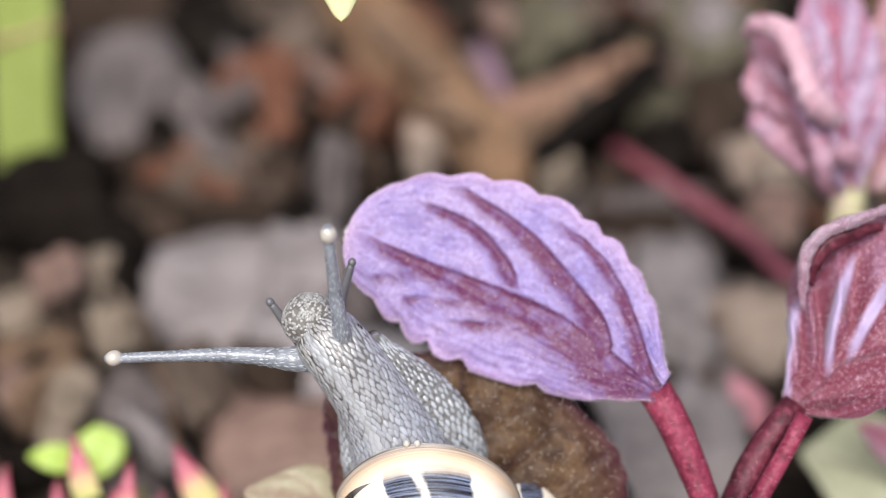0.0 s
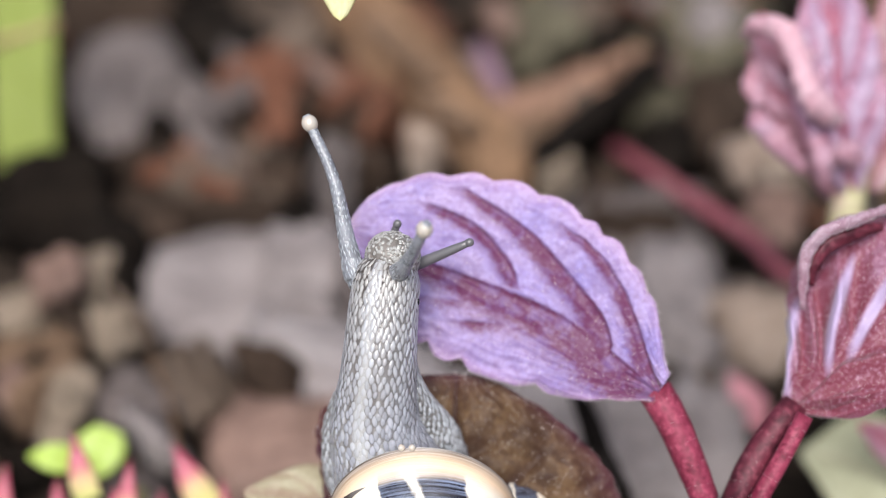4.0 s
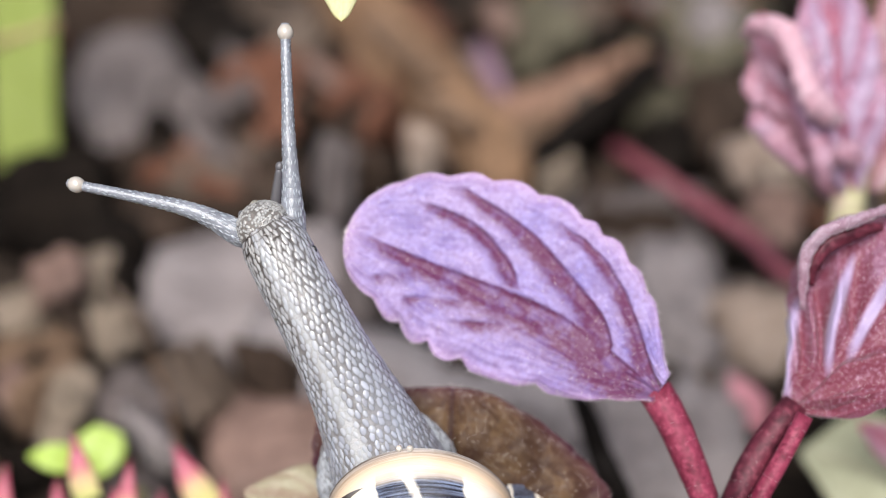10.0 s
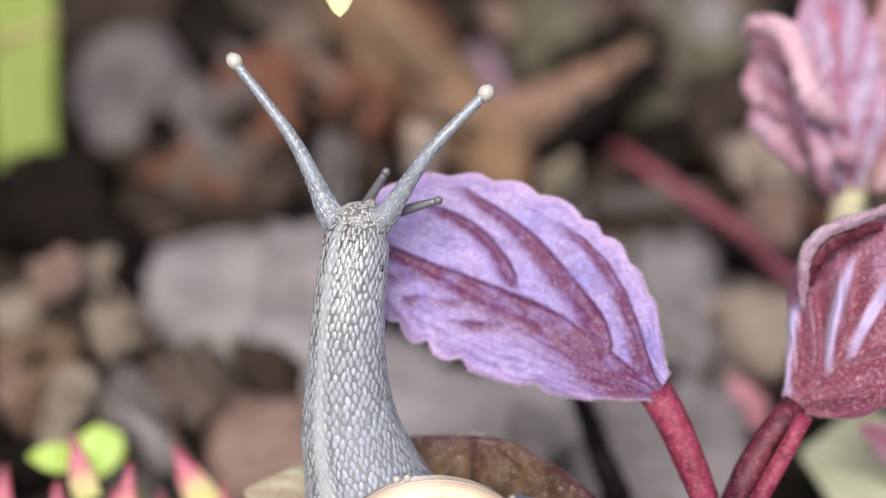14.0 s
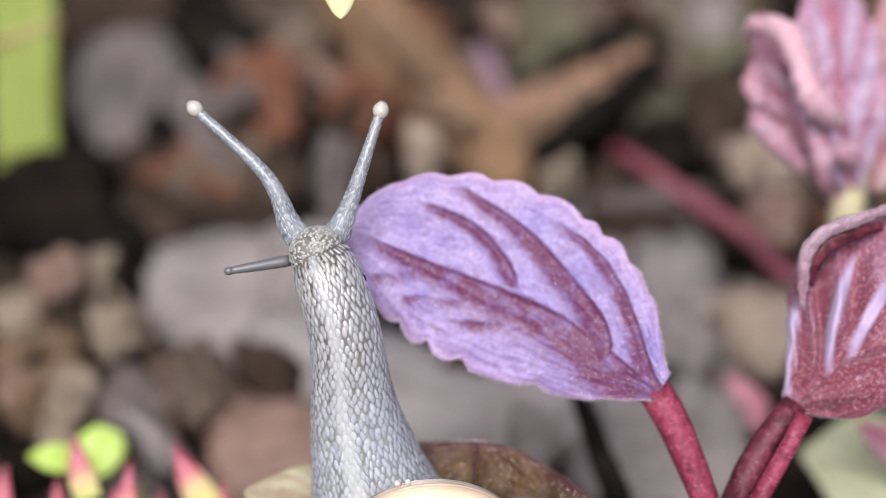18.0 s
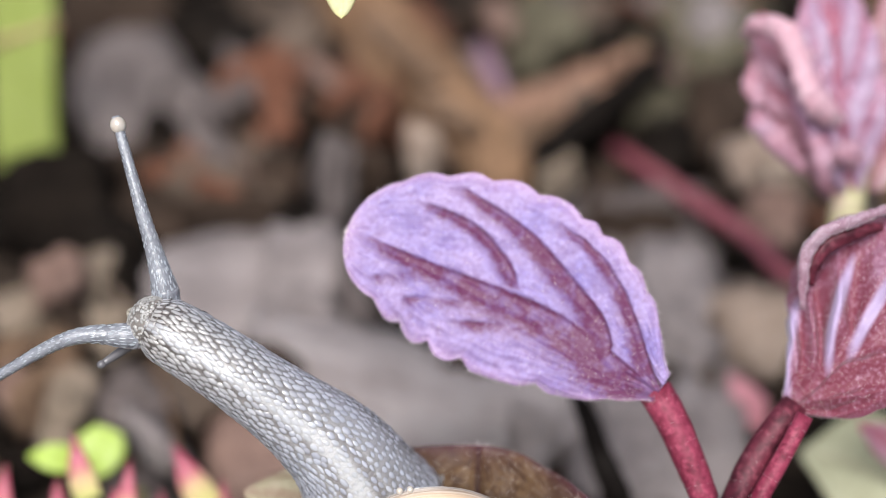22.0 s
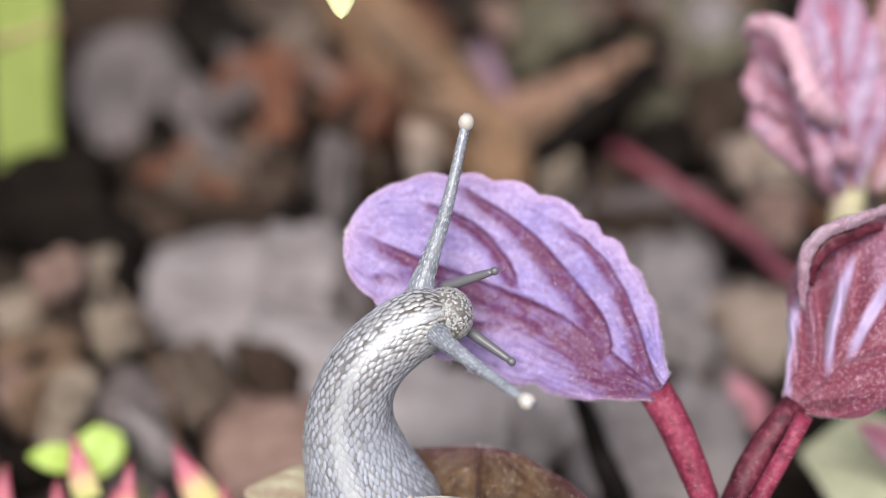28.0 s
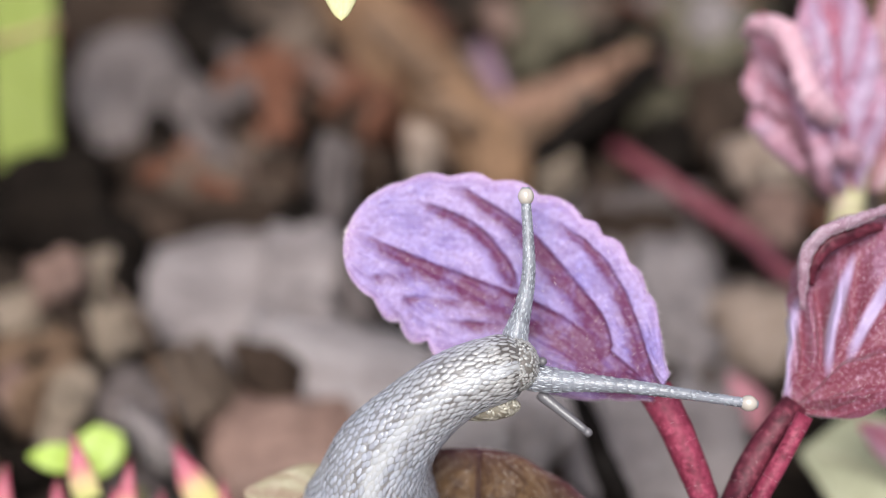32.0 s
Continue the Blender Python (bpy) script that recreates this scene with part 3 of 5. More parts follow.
# ---- plants ----
def purple_plant():
    base = Vector((0.034, 0.012, 0.0))
    g = thing("purple_plant", base, "purple-leaved herb with crinkled lavender leaf and crimson stalks", "plant")
    lf = blade("leaf", [(15.05, 3, -10.0), (4.85, 4.5, -3.37), (-0.97, 5, -0.56), (-6.93, 4.5, 1.16)],
               [1.5, 4.8, 6.7, 7.6, 7.8, 7.4, 6.5, 4.9, 2.3], [0.8, 2.9, 4.3, 5.4, 6.1, 6.3, 5.8, 4.5, 2.3], PURPLE, g,
               "lavender purple leaf with crimson veins", facing=(-0.15, -1, 0.25), cup=0.10, cup_low=-0.10, quilt=0.45,
               creases=((((-5.76, 0.96), (-1.36, -0.96), (3.24, -2.68), (8.12, -4.76), (12.64, -8.08), (15.76, -10.84)), 0.45, 3.3, 1.25),
                        (((-1.28, 3.16), (2.32, 1.56), (4.44, -0.76), (5.08, -1.96)), 0.5, 0.8, 1.1), (((1.24, 4.36), (4.16, 2.52), (6.60, 0.64), (9.04, -2.12), (11.20, -4.88), (11.76, -6.84)), 0.6, 1.5, 1.15),
                        (((8.04, 1.84), (10.56, 0.00), (12.40, -2.44), (13.48, -5.04), (14.44, -8.16), (15.24, -9.96)), 0.4, 1.1, 1.1),
                        (((-5.44, -2.04), (-3.76, -1.88), (-0.36, -1.48)), 0.6, 0.9, 0.4), (((-3.36, -3.64), (-0.96, -3.48), (3.04, -4.16)), 0.6, 1.0, 0.42), (((0.04, -5.08), (7.04, -5.88), (12.64, -8.56)), 0.6, 1.2, 0.55)),
               nu=190, nv=110, seed=1, rumple=0.2,
               notches=(((0.1, 0.18, 0.265, 0.366, 0.435, 0.56, 0.67, 0.775, 0.877), 0.06), ((0.105, 0.298, 0.527, 0.658, 0.77, 0.88), 0.11)))
    hairs(lf, 900, 0.26, g, 5, 0.02)
    hairs(lf, 1900, 0.38, g, 25, 0.014, pick=lambda p: max(lf.data.attributes["rim"].data[k].value for k in p.vertices) > 0.5)
    st = tube("stalk", [spot((14.94, 4.2, -9.95)), spot((16.19, 4, -12.12)), spot((17.27, 3.8, -14.68)), spot((18.35, 3.5, -17.42)), spot((19.3, 4, -20.3)), base + Vector((0, 0, -0.002))],
              [1.25, 0.92, 0.74, 0.64, 0.7, 1.2], CRIMSON, g, "crimson leaf stalk", count=36)
    hairs(st, 1100, 0.42, g, 6, 0.014)
    rl = blade("leaf", [(24.82, 4.7, -11.28), (27.67, 3.7, -8.3), (31.64, 3.7, -3.14), (35.98, 4.7, 1.65)],
               [0.95, 3.15, 4.6, 5.65, 5.9, 4.8, 3.15, 0.5], [1.1, 3.3, 5.1, 6.5, 7.2, 7.1, 5.7, 1.2], PLUM, g,
               "plum purple leaf with raised folds", facing=(-0.5, -1, 0.1), cup=-0.18, quilt=1.4, rumple=0.12, mid_low=1.6, veins=((-0.6, 0.5, 0.3, 1.3, 2.2), (-0.3, 0.5, 0.3, 1.3, 2.2), (0.0, 0.5, 0.3, 1.3, 2.2), (0.3, 0.5, 0.3, 1.3, 2.2), (0.6, 0.5, 0.3, 1.2, 2.2)),
               low_veins=((-0.03, 0.42, 0.13, 1.1), (0.13, 0.5, 0.15, 1.1), (0.36, 0.55, 0.15, 0.9)),
               teeth=(9, 0.04), nu=130, nv=90, spread=0.08, seed=4,
               folds=((((24.63, -10.85), (24.63, -8.25), (24.95, -6.08), (25.50, -3.32)), 0.6, 0.6), (((27.18, -8.91), (27.57, -6.24), (28.28, -3.89), (29.06, -1.53), (29.45, -0.35)), 0.48, 0.6), (((28.47, -7.82), (29.65, -5.66), (30.95, -3.50), (32.05, -1.73)), 0.5, 0.6)))
    hairs(rl, 2600, 0.17, g, 7, 0.026)
    fold = tube("curled_edge", [spot(p) for p in ((25.41, 4.2, -4.16), (25.3, 3.6, -2.34), (25.42, 3.0, -0.28), (26.42, 2.6, 1.06), (28.09, 2.8, 1.77), (30.16, 3.4, 2.42), (32.77, 4.7, 3.17))],
                [0.2, 0.4, 0.5, 0.5, 0.45, 0.4, 0.4], EDGE, rl, "pale rolled leaf edge", count=60, rough=0.5, flat=0.7)
    # dark tube added for the shade inside the roll
    tube("curled_underside", [spot(p) for p in ((26.05, 4.2, -2.56), (26.05, 3.6, -1.15), (26.87, 3.4, 0.12), (28.44, 3.6, 0.95), (31.07, 4.4, 1.64))], [0.2, 0.5, 0.55, 0.5, 0.3], WINE, rl, "dark wine-red tube standing in for shade under the rolled edge", count=40, rough=0.4, flat=0.8)
    hairs(fold, 500, 0.2, g, 17, 0.016)
    s2 = tube("stalk", [spot((25.06, 4.7, -11.0)), spot((22.68, 4.5, -13.98)), spot((20.82, 4.2, -17.62)), spot((19.98, 4.0, -21.5)), base + Vector((0.001, 0, -0.002))],
              [1.0, 1.15, 1.05, 1.0, 1.3], WINE, g, "dark wine-red leaf stalk", count=30)
    hairs(s2, 1100, 0.42, g, 8, 0.014)
    s3 = tube("stalk", [spot((25.17, 2.5, -11.55)), spot((23.6, 2.5, -14.49)), spot((22.14, 3, -17.41)), spot((20.57, 4, -21.89)), base + Vector((0.002, 0.001, -0.002))],
              [0.6, 0.75, 0.75, 0.8, 1.0], CRIMSON, g, "bright crimson leaf stalk", count=30)
    hairs(s3, 600, 0.4, g, 9, 0.016)


def pink_plant():
    base = Vector((0.050, 0.040, 0.0))
    g = thing("pink_herb", base, "pink purple crinkled herb shoot with pale green stem", "plant")
    tube("stem", [base + Vector((0, 0, -0.002)), spot((34.88, 26, -5.8)), spot((34.88, 26, 3.95)), spot((36.35, 26, 9.31)), spot((37.63, 27, 16.75))],
         [1.8, 1.8, 1.9, 1.6, 1.0], PALE_STALK, g, "pale green stem", count=30)
    blade("leaf", [(33.91, 26, 4.92), (31.43, 24, 11.07), (29.04, 24, 15.86), (27.33, 26, 20.51)], [1, 3.4, 3.2, 2.8, 2.6, 1.8, 0.4], [1, 2.6, 3.4, 3.7, 3.4, 2.4, 0.5],
          PINK, g, "crinkled pink leaf", facing=(-0.3, -1, 0.2), cup=-0.2, quilt=1.1, rumple=0.7, spread=0.09, veins=((0.0, 0.5), (0.3, 0.5), (0.6, 0.5)), teeth=(6, 0.1), seed=9, wave=0.5)
    blade("leaf", [(34.6, 25, 5.12), (33.07, 23, 12.88), (32.6, 23, 19.05), (31.7, 25, 25.17)], [1, 3.0, 4.2, 4.2, 3.5, 2.0, 0.4], [1, 3.0, 4.0, 4.0, 3.2, 2.0, 0.4],
          LILAC, g, "crinkled pink leaf", facing=(0.1, -1, 0.1), cup=0.15, quilt=1.1, rumple=0.7, spread=0.09, veins=((0.0, 0.5), (0.3, 0.5), (0.6, 0.5)), teeth=(6, 0.1), seed=12, wave=0.4)
    blade("leaf", [(36.65, 27, 5.45), (38.3, 26, 10.77), (39.27, 26, 17.59), (40.09, 27, 24.61)], [1, 3.6, 5.0, 5.0, 4.0, 2.5, 0.4], [1, 3.0, 4.0, 4.0, 3.2, 2.0, 0.4],
          BLUSH, g, "crinkled pink leaf", facing=(0.3, -1, 0.1), cup=0.1, quilt=1.1, rumple=0.7, spread=0.09, veins=((0.0, 0.5), (0.3, 0.5), (0.6, 0.5)), teeth=(6, 0.1), seed=15, wave=0.4)
    tube("leaf_fold", [spot(p) for p in ((25.16, 22, 17.67), (25.98, 20, 18.29), (27.73, 19, 17.67), (28.83, 19, 15.65), (29.75, 19, 12.9), (31.4, 20, 11.02), (33.26, 22, 10.65))],
         [0.5, 0.95, 1.0, 0.95, 1.1, 1.0, 0.4], FOLD, g, "pale pink rolled leaf fold", rough=0.6, count=60, flat=0.6)
    for points, wide in ((((26.1, 22, 15.12), (25.6, 21, 13.59), (26.21, 21, 11.96)), [0.6, 0.9, 0.6]), (((26.01, 22, 11.59), (26.35, 21, 10.23), (28.07, 21, 8.45), (29.96, 22, 6.64)), [0.6, 0.95, 0.8, 0.5]),
                         (((32.32, 22, 7.35), (33.45, 21, 7.89), (34.68, 22, 7.11)), [0.7, 1.0, 0.6]), (((30.91, 22, 9.47), (31.34, 21, 7.52), (31.85, 22, 5.7)), [0.5, 0.8, 0.5])):
        tube("leaf_fold", [spot(p) for p in points], wide, PINK, g, "crumpled pink leaf fold", rough=0.8, count=40, flat=0.5)
    tube("stalk", [base, base + Vector((0.001, 0.006, 0.012)), Vector((37.28, 36.7, 15)) * MM, Vector((33.84, 45.93, 13)) * MM, Vector((27.11, 57.69, 11)) * MM, Vector((23.24, 65.86, 9)) * MM, Vector((21.69, 72.72, 6)) * MM],
         [1.2, 1.2, 1.1, 1.05, 1.0, 0.95, 0.9], RUNNER, g, "pinkish red runner stalk", count=36)
    blade("leaf", [(32.13, 46, -18.11), (30.32, 45, -15.05), (28.52, 45, -12.34)], [0.5, 1.7, 1.3, 0.2], [0.5, 1.6, 1.3, 0.2], CORAL, g, "small coral pink leaf tip", quilt=0.1, nu=24, nv=12)
    blade("leaf", [(44.79, 32, -23.47), (38.96, 33, -20.31), (32.77, 34, -18.65)], [1, 5.5, 5.5, 0.5], [1, 5.0, 5.0, 0.5], PALE_GREEN, g, "pale green leaf", facing=(0, -1, 0.6), quilt=0.3, nu=30, nv=20)
    blade("leaf", [(43.08, 30, -21.09), (39.92, 28, -17.78), (35.86, 26, -15.05)], [0.6, 1.6, 1.6, 0.3], [0.6, 1.4, 1.4, 0.3], PINK, g, "small mauve leaf", quilt=0.3, nu=30, nv=20)


def bronze_leaf():
    """The leaf that carries the snail: it sags on its stalk."""
    g = thing("bronze_leaf", SLOPE @ Vector((0, 0, 0)), "bronze brown leaf with purple edge under the snail", "leaf")
    g.matrix_basis = SLOPE.copy()
    ob = blade("blade", [(1.0, 6, -24), (1.2, 5.3, -15.5), (1.35, 6, -6.9)], [5, 9, 11.2, 11.9, 11.4, 9.4, 6.4, 2.5], [4, 8, 9.2, 9.6, 9.9, 10.3, 9.6, 5.5], BROWN, None,
               facing=(-0.12, -1, 0.2), cup=-0.12, quilt=0.8, veins=((0.02, 0.45, 0.05, 0.8), (0.2, 0.42, 0.05, 1.0), (0.42, 0.4, 0.05, 1.0), (0.62, 0.35, 0.05, 0.8)), rumple=0.35, teeth=(11, 0.02), nu=100, nv=80, seed=21, spread=0.02, rim_power=8)
    ob.data.transform(SLOPE.inverted())
    ob.parent = g
    hairs(ob, 1700, 0.28, ob, 31, 0.016)
    hairs(ob, 900, 0.3, ob, 32, 0.02, pick=lambda p: max(ob.data.attributes["rim"].data[k].value for k in p.vertices) > 0.35)
    t = tube("stalk", [Vector(p) * MM for p in ((1.0, 6, -23.5), (2.9, 6, -28.84), (4.67, 5, -36.61), (5.14, 15, -77.92))], [1, 1, 1, 1], WINE, None, "dark red stalk")
    t.parent = g
    return g


def olive_leaf():
    base = Vector((-0.006, 0.004, 0.0))
    g = thing("olive_leaf", base, "faded olive leaf with thin brown edge near the soil", "leaf")
    blade("blade", [(-5.67, 10, -21.52), (-9.8, 9, -18.6), (-14.83, 9, -18.05)], [2.0, 2.6, 2.9, 2.5, 1.4, 0.4], [2, 3.2, 3.2, 2.6, 1.4, 0.4], OLIVE, g, facing=(-0.1, -1, 0.3), cup=-0.1, quilt=0.2,
          veins=((0.1, 0.4), (0.4, 0.4)), nu=40, nv=26, seed=3)
    tube("stalk", [base, spot((-4.77, 9, -29.7)), spot((-5.88, 10, -21.31))], [0.5, 0.5, 0.45], WINE, g)


def dry_stalk():
    base = Vector((-26.51, 23.35, 0)) * MM
    g = thing("dry_stalk", base, "thin pale dry stalk standing in the mulch", "stalk")
    tube("stem", [base, spot((-24.58, 36, -18.93)), spot((-26.58, 40, -14.08)), spot((-29.21, 44, -10.02))], [0.2, 0.2, 0.18, 0.12], BRANCH, g, around=8)


def fallen_leaf():
    base = Vector((6.37, 91.61, 3)) * MM
    g = thing("fallen_leaf", base, "small mauve leaf lying on the mulch", "leaf")
    blade("blade", [(7.38, 96, 17.37), (6.65, 97, 22.49), (5.13, 98, 28.82)], [0.6, 1.9, 1.9, 1.3, 0.3], [0.6, 2.0, 2.0, 1.5, 0.3], MAUVE, g, facing=(0, -0.6, 0.8), quilt=0.3, nu=24, nv=16)


def seedling():
    base = Vector((-0.029, 0.024, 0.0))
    g = thing("seedling", base, "lime green seedling with two round seed leaves", "seedling")
    tube("stem", [base, spot((-31.51, 30, -26.12)), spot((-31.81, 30, -22.1)), spot((-32.41, 30, -19.33))], [0.6, 0.6, 0.55, 0.4], YELLOW_STALK, g, "yellow green stem")
    blade("seed_leaf", [(-32.16, 30, -18.97), (-34.4, 29, -18.32), (-36.75, 29, -18.32)], [0.6, 1.2, 1.05, 0.15], [0.6, 1.3, 1.15, 0.15], LIME, g, facing=(0, -1, 0.4), quilt=0.1, nu=30, nv=16)
    blade("seed_leaf", [(-32.3, 32, -20.4), (-31.3, 32, -18.5), (-30.4, 33, -16.3)], [1.0, 2.0, 2.2, 1.3], [1.0, 2.0, 2.2, 1.3], LIME, g, facing=(0, -1, 0.3), quilt=0.1, nu=30, nv=20)


def succulent():
    base = Vector((-0.027, 0.014, 0.0))
    g = thing("succulent_shoot", base, "red-tipped green succulent shoot with pointed leaves", "succulent")
    tube("stem", [base, spot((-26.8, 23, -26.56)), spot((-26.79, 24, -23.67))], [1.0, 1.0, 0.9], YELLOW_STALK, g)
    for foot_x, tip_x, tip_z, w, y in ((-37.33, -37.09, -18.26, 1.00, 24), (-29.40, -30.91, -15.3, 1.10, 22), (-26.34, -26.10, -17.62, 0.90, 22), (-20.07, -23.29, -16.81, 1.35, 26),
                                       (-18.71, -19.05, -19.93, 1.00, 26), (-32.20, -32.78, -19.50, 1.00, 24), (-27.75, -27.28, -19.83, 1.10, 22), (-24.07, -24.31, -20.80, 1.00, 26)):
        a, b = Vector((foot_x, y, tip_z - 5.5)), Vector((tip_x, y, tip_z))
        blade("pointed_leaf", [a, a.lerp(b, 0.5) + Vector((0, -0.5, 0)), b], [w * 0.9, w, w * 0.8, w * 0.4, 0.05], [w * 0.9, w, w * 0.8, w * 0.4, 0.05], SUCCULENT, g, cup=0.5, quilt=0.0, nu=24, nv=12, thick=0.5)


def bud():
    """A pale leaf tip that hangs in from above and sways."""
    g = tagged(new("hanging_leaf"), "pale cream yellow pointed leaf hanging from above", "leaf")
    ob = blade("blade", [(-7.5, 1, 33.29), (-7.27, 1, 25.56), (-7.08, 0.5, 19.27), (-6.92, 0.5, 15.5)], [0.6, 1.4, 1.7, 1.8, 1.8, 1.7, 0.45], [0.6, 1.4, 1.7, 1.8, 1.8, 1.7, 0.45], CREAM, None,
               cup=-0.5, quilt=0.0, nu=50, nv=20, thick=0.3)
    ob.data.transform(SLOPE.inverted())
    ob.parent = g
    t = tube("stalk", [Vector(p) * MM for p in ((-7.52, 1.2, 33.28), (-5.74, 4, 39.91), (0.68, 10, 48.25), (15.27, 25, 55.13), (57.94, 40, 34.84), (66.04, 52, -39))],
             [0.4, 0.5, 0.6, 0.7, 0.8, 1.2], YELLOW_STALK, None, "yellow green arching stalk")
    t.parent = g
    g.matrix_basis = SLOPE.copy()
    return g


def grass():
    base = Vector((-53.17, 69.07, 0)) * MM
    g = thing("grass_blade", base, "broad pale green grass blade standing in the mulch", "grass")
    foot_at = SLOPE.inverted() @ base / MM
    rib = [foot_at, (-51.9, 79, 16.88), (-50.31, 73, 25.76), (-48.65, 67, 34.63)]
    blade("blade", rib, [3.6, 3.9, 3.9, 3.9, 3.9, 3.8], [3.6, 3.9, 3.9, 3.9, 3.9, 3.8], GRASS, g, cup=0.1, quilt=0.0, nu=40, nv=14)
    tube("midrib", [spot(p) for p in rib], [0.45, 0.4, 0.35, 0.3], GRASS, g, "pale raised midrib", flat=0.6)


def dry_grass():
    base = Vector((-58, 60, 0)) * MM
    g = thing("dry_grass", base, "thin tan dry grass stem bent over the grass blade", "grass")
    tube("stem", [base, *(spot(p) for p in ((-50.97, 55, 19.99), (-48.58, 57, 22.09), (-46.44, 58, 23.1), (-43.98, 58, 23.84), (-42.09, 59, 25.11)))], [0.9, 0.9, 0.85, 0.8, 0.7, 0.4], STRAW, g, "tan dry stem")


def twig():
    base = Vector((0.016, 0.020, 0.0))
    g = thing("dark_twig", base, "thin dark brown twig standing beside the leaf", "twig")
    tube("wood", [base, spot((15.52, 27, -22.55)), spot((13.67, 28, -17.78)), spot((11.88, 29, -12.43)), spot((11.63, 30, -10.02))], [1.3, 1.1, 1.1, 1.1, 0.6], TWIG, g, rough=0.4, count=30)


def curled_twig():
    base = Vector((10.86, 69.77, 3)) * MM
    g = thing("curled_twig", base, "curled dark brown twig lying over the mulch", "twig")
    tube("wood", [base, *(Vector(p) * MM for p in ((11.44, 65.05, 9), (14.68, 65.35, 13), (18.9, 68.66, 15), (23.66, 72.47, 16), (27.29, 76.43, 17), (27.84, 82.59, 16), (26.07, 90.14, 14), (23.85, 100.21, 11)))],
         [1.5, 1.8, 1.8, 1.4, 1.2, 1.3, 1.2, 1.0, 0.7], TWIG, g, "dark wrinkled bark", rough=0.4, count=60)
    tube("side_shoot", [Vector(p) * MM for p in ((23.66, 72.47, 16), (26.15, 77.47, 14), (30.49, 78.14, 11), (33.08, 81.33, 8))], [0.8, 0.7, 0.6, 0.4], TWIG, g, rough=0.4)


# ---- the snail ----
RINGS, JOINTS, SOLES = 46, 24, 28


def add_warts(verts, faces, extra, spots):
    """Low oval warts; each spot: place, axis along, axis across, outward, half length, half width, height, rest point, back value."""
    around = 8
    for at, along, across, out, length, width, height, point, turn in spots:
        k = len(verts)
        verts.append((at + out * height) * MM)
        extra.append((point, turn, 1.0))
        for q in (0.55, 1.0):
            for m in range(around):
                a = 2 * math.pi * m / around
                p = at + along * (math.cos(a) * length * q) + across * (math.sin(a) * width * q) + out * (height * (1 - q * q) - (0.015 if q == 1.0 else 0))
                verts.append(p * MM)
                extra.append((point, turn, 1 - q * q))
        for m in range(around):
            n = (m + 1) % around
            faces.append((k, k + 1 + m, k + 1 + n))
            faces.append((k + 1 + m, k + 1 + around + m, k + 1 + around + n, k + 1 + n))


def barrel(name, radius, slope, half, s0, drop, material, parent, around=48, along=8, mean=2.7, warts=0, wart=(0.13, 0.3, 0.02), stagger=None, flat=1.0):
    """One rigid ring of the soft body, in millimetres along its own z, that slides into its neighbours. flat: depth against width."""
    verts, faces, extra = [], [], []

    def radius_at(z):
        return radius + slope * z - drop * (z / half) ** 4

    def unrolled(a):
        return (a + math.pi / 2 + math.pi) % (2 * math.pi) - math.pi

    zs = [-half, *np.linspace(-half, half, along), half]
    for i, z in enumerate(zs):
        cap = 0.6 if i in (0, len(zs) - 1) else 1.0
        for k in range(around):
            a = 2 * math.pi * k / around
            r = radius_at(z) * cap
            verts.append(Vector((math.cos(a) * r, math.sin(a) * r * flat, z)) * MM)
            extra.append(((unrolled(a) * mean, s0 + z, 0.0), abs(unrolled(a)) / math.pi, 0.0))
    n = len(zs)
    for i in range(n - 1):
        for k in range(around):
            j = (k + 1) % around
            faces.append((i * around + k, i * around + j, (i + 1) * around + j, (i + 1) * around + k))
    faces.append(tuple(range(around))[::-1])
    faces.append(tuple((n - 1) * around + k for k in range(around)))
    rnd = random.Random(int(s0 * 1000) + around)
    spots = []
    turns = np.linspace(0, 2 * math.pi, 121)
    rims = np.concatenate([[0], np.cumsum(np.hypot(np.diff(np.cos(turns)), flat * np.diff(np.sin(turns))))])
    girth = rims[-1]
    rims *= 2 * math.pi / girth
    for w in range(warts):
        if stagger is None:
            a, z = 2 * math.pi * (w + rnd.uniform(-0.4, 0.4)) / warts, rnd.uniform(-0.3, 0.3)
        else:
            a, z = 2 * math.pi * (w + stagger + rnd.uniform(-0.2, 0.2)) / warts, rnd.uniform(-0.13, 0.13)
        a = float(np.interp(a % (2 * math.pi), rims, turns))
        out = Vector((math.cos(a), math.sin(a) / flat, 0)).normalized()
        arc = girth * radius / warts
        axis = (Vector((0, 0, 1)) + out * slope).normalized()
        side = axis.cross(out)
        axis = (axis + side * rnd.uniform(-0.22, 0.22)).normalized()
        turn = abs(unrolled(a)) / math.pi
        size = rnd.uniform(0.8, 1.25)
        at = Vector((math.cos(a) * radius_at(z), math.sin(a) * radius_at(z) * flat, z))
        spots.append((at, axis, axis.cross(out), out, wart[0] * size, wart[1] * arc * rnd.uniform(0.85, 1.15), wart[2] * rnd.uniform(0.6, 1.2) * min(1.0, 0.3 + 7 * turn),
                      (unrolled(a) * mean, s0 + z, rnd.uniform(-3, 3)), turn))
    add_warts(verts, faces, extra, spots)
    return mesh_object(name, verts, faces, material, parent, rest=[e[0] for e in extra], back=[e[1] for e in extra], bead=[e[2] for e in extra])


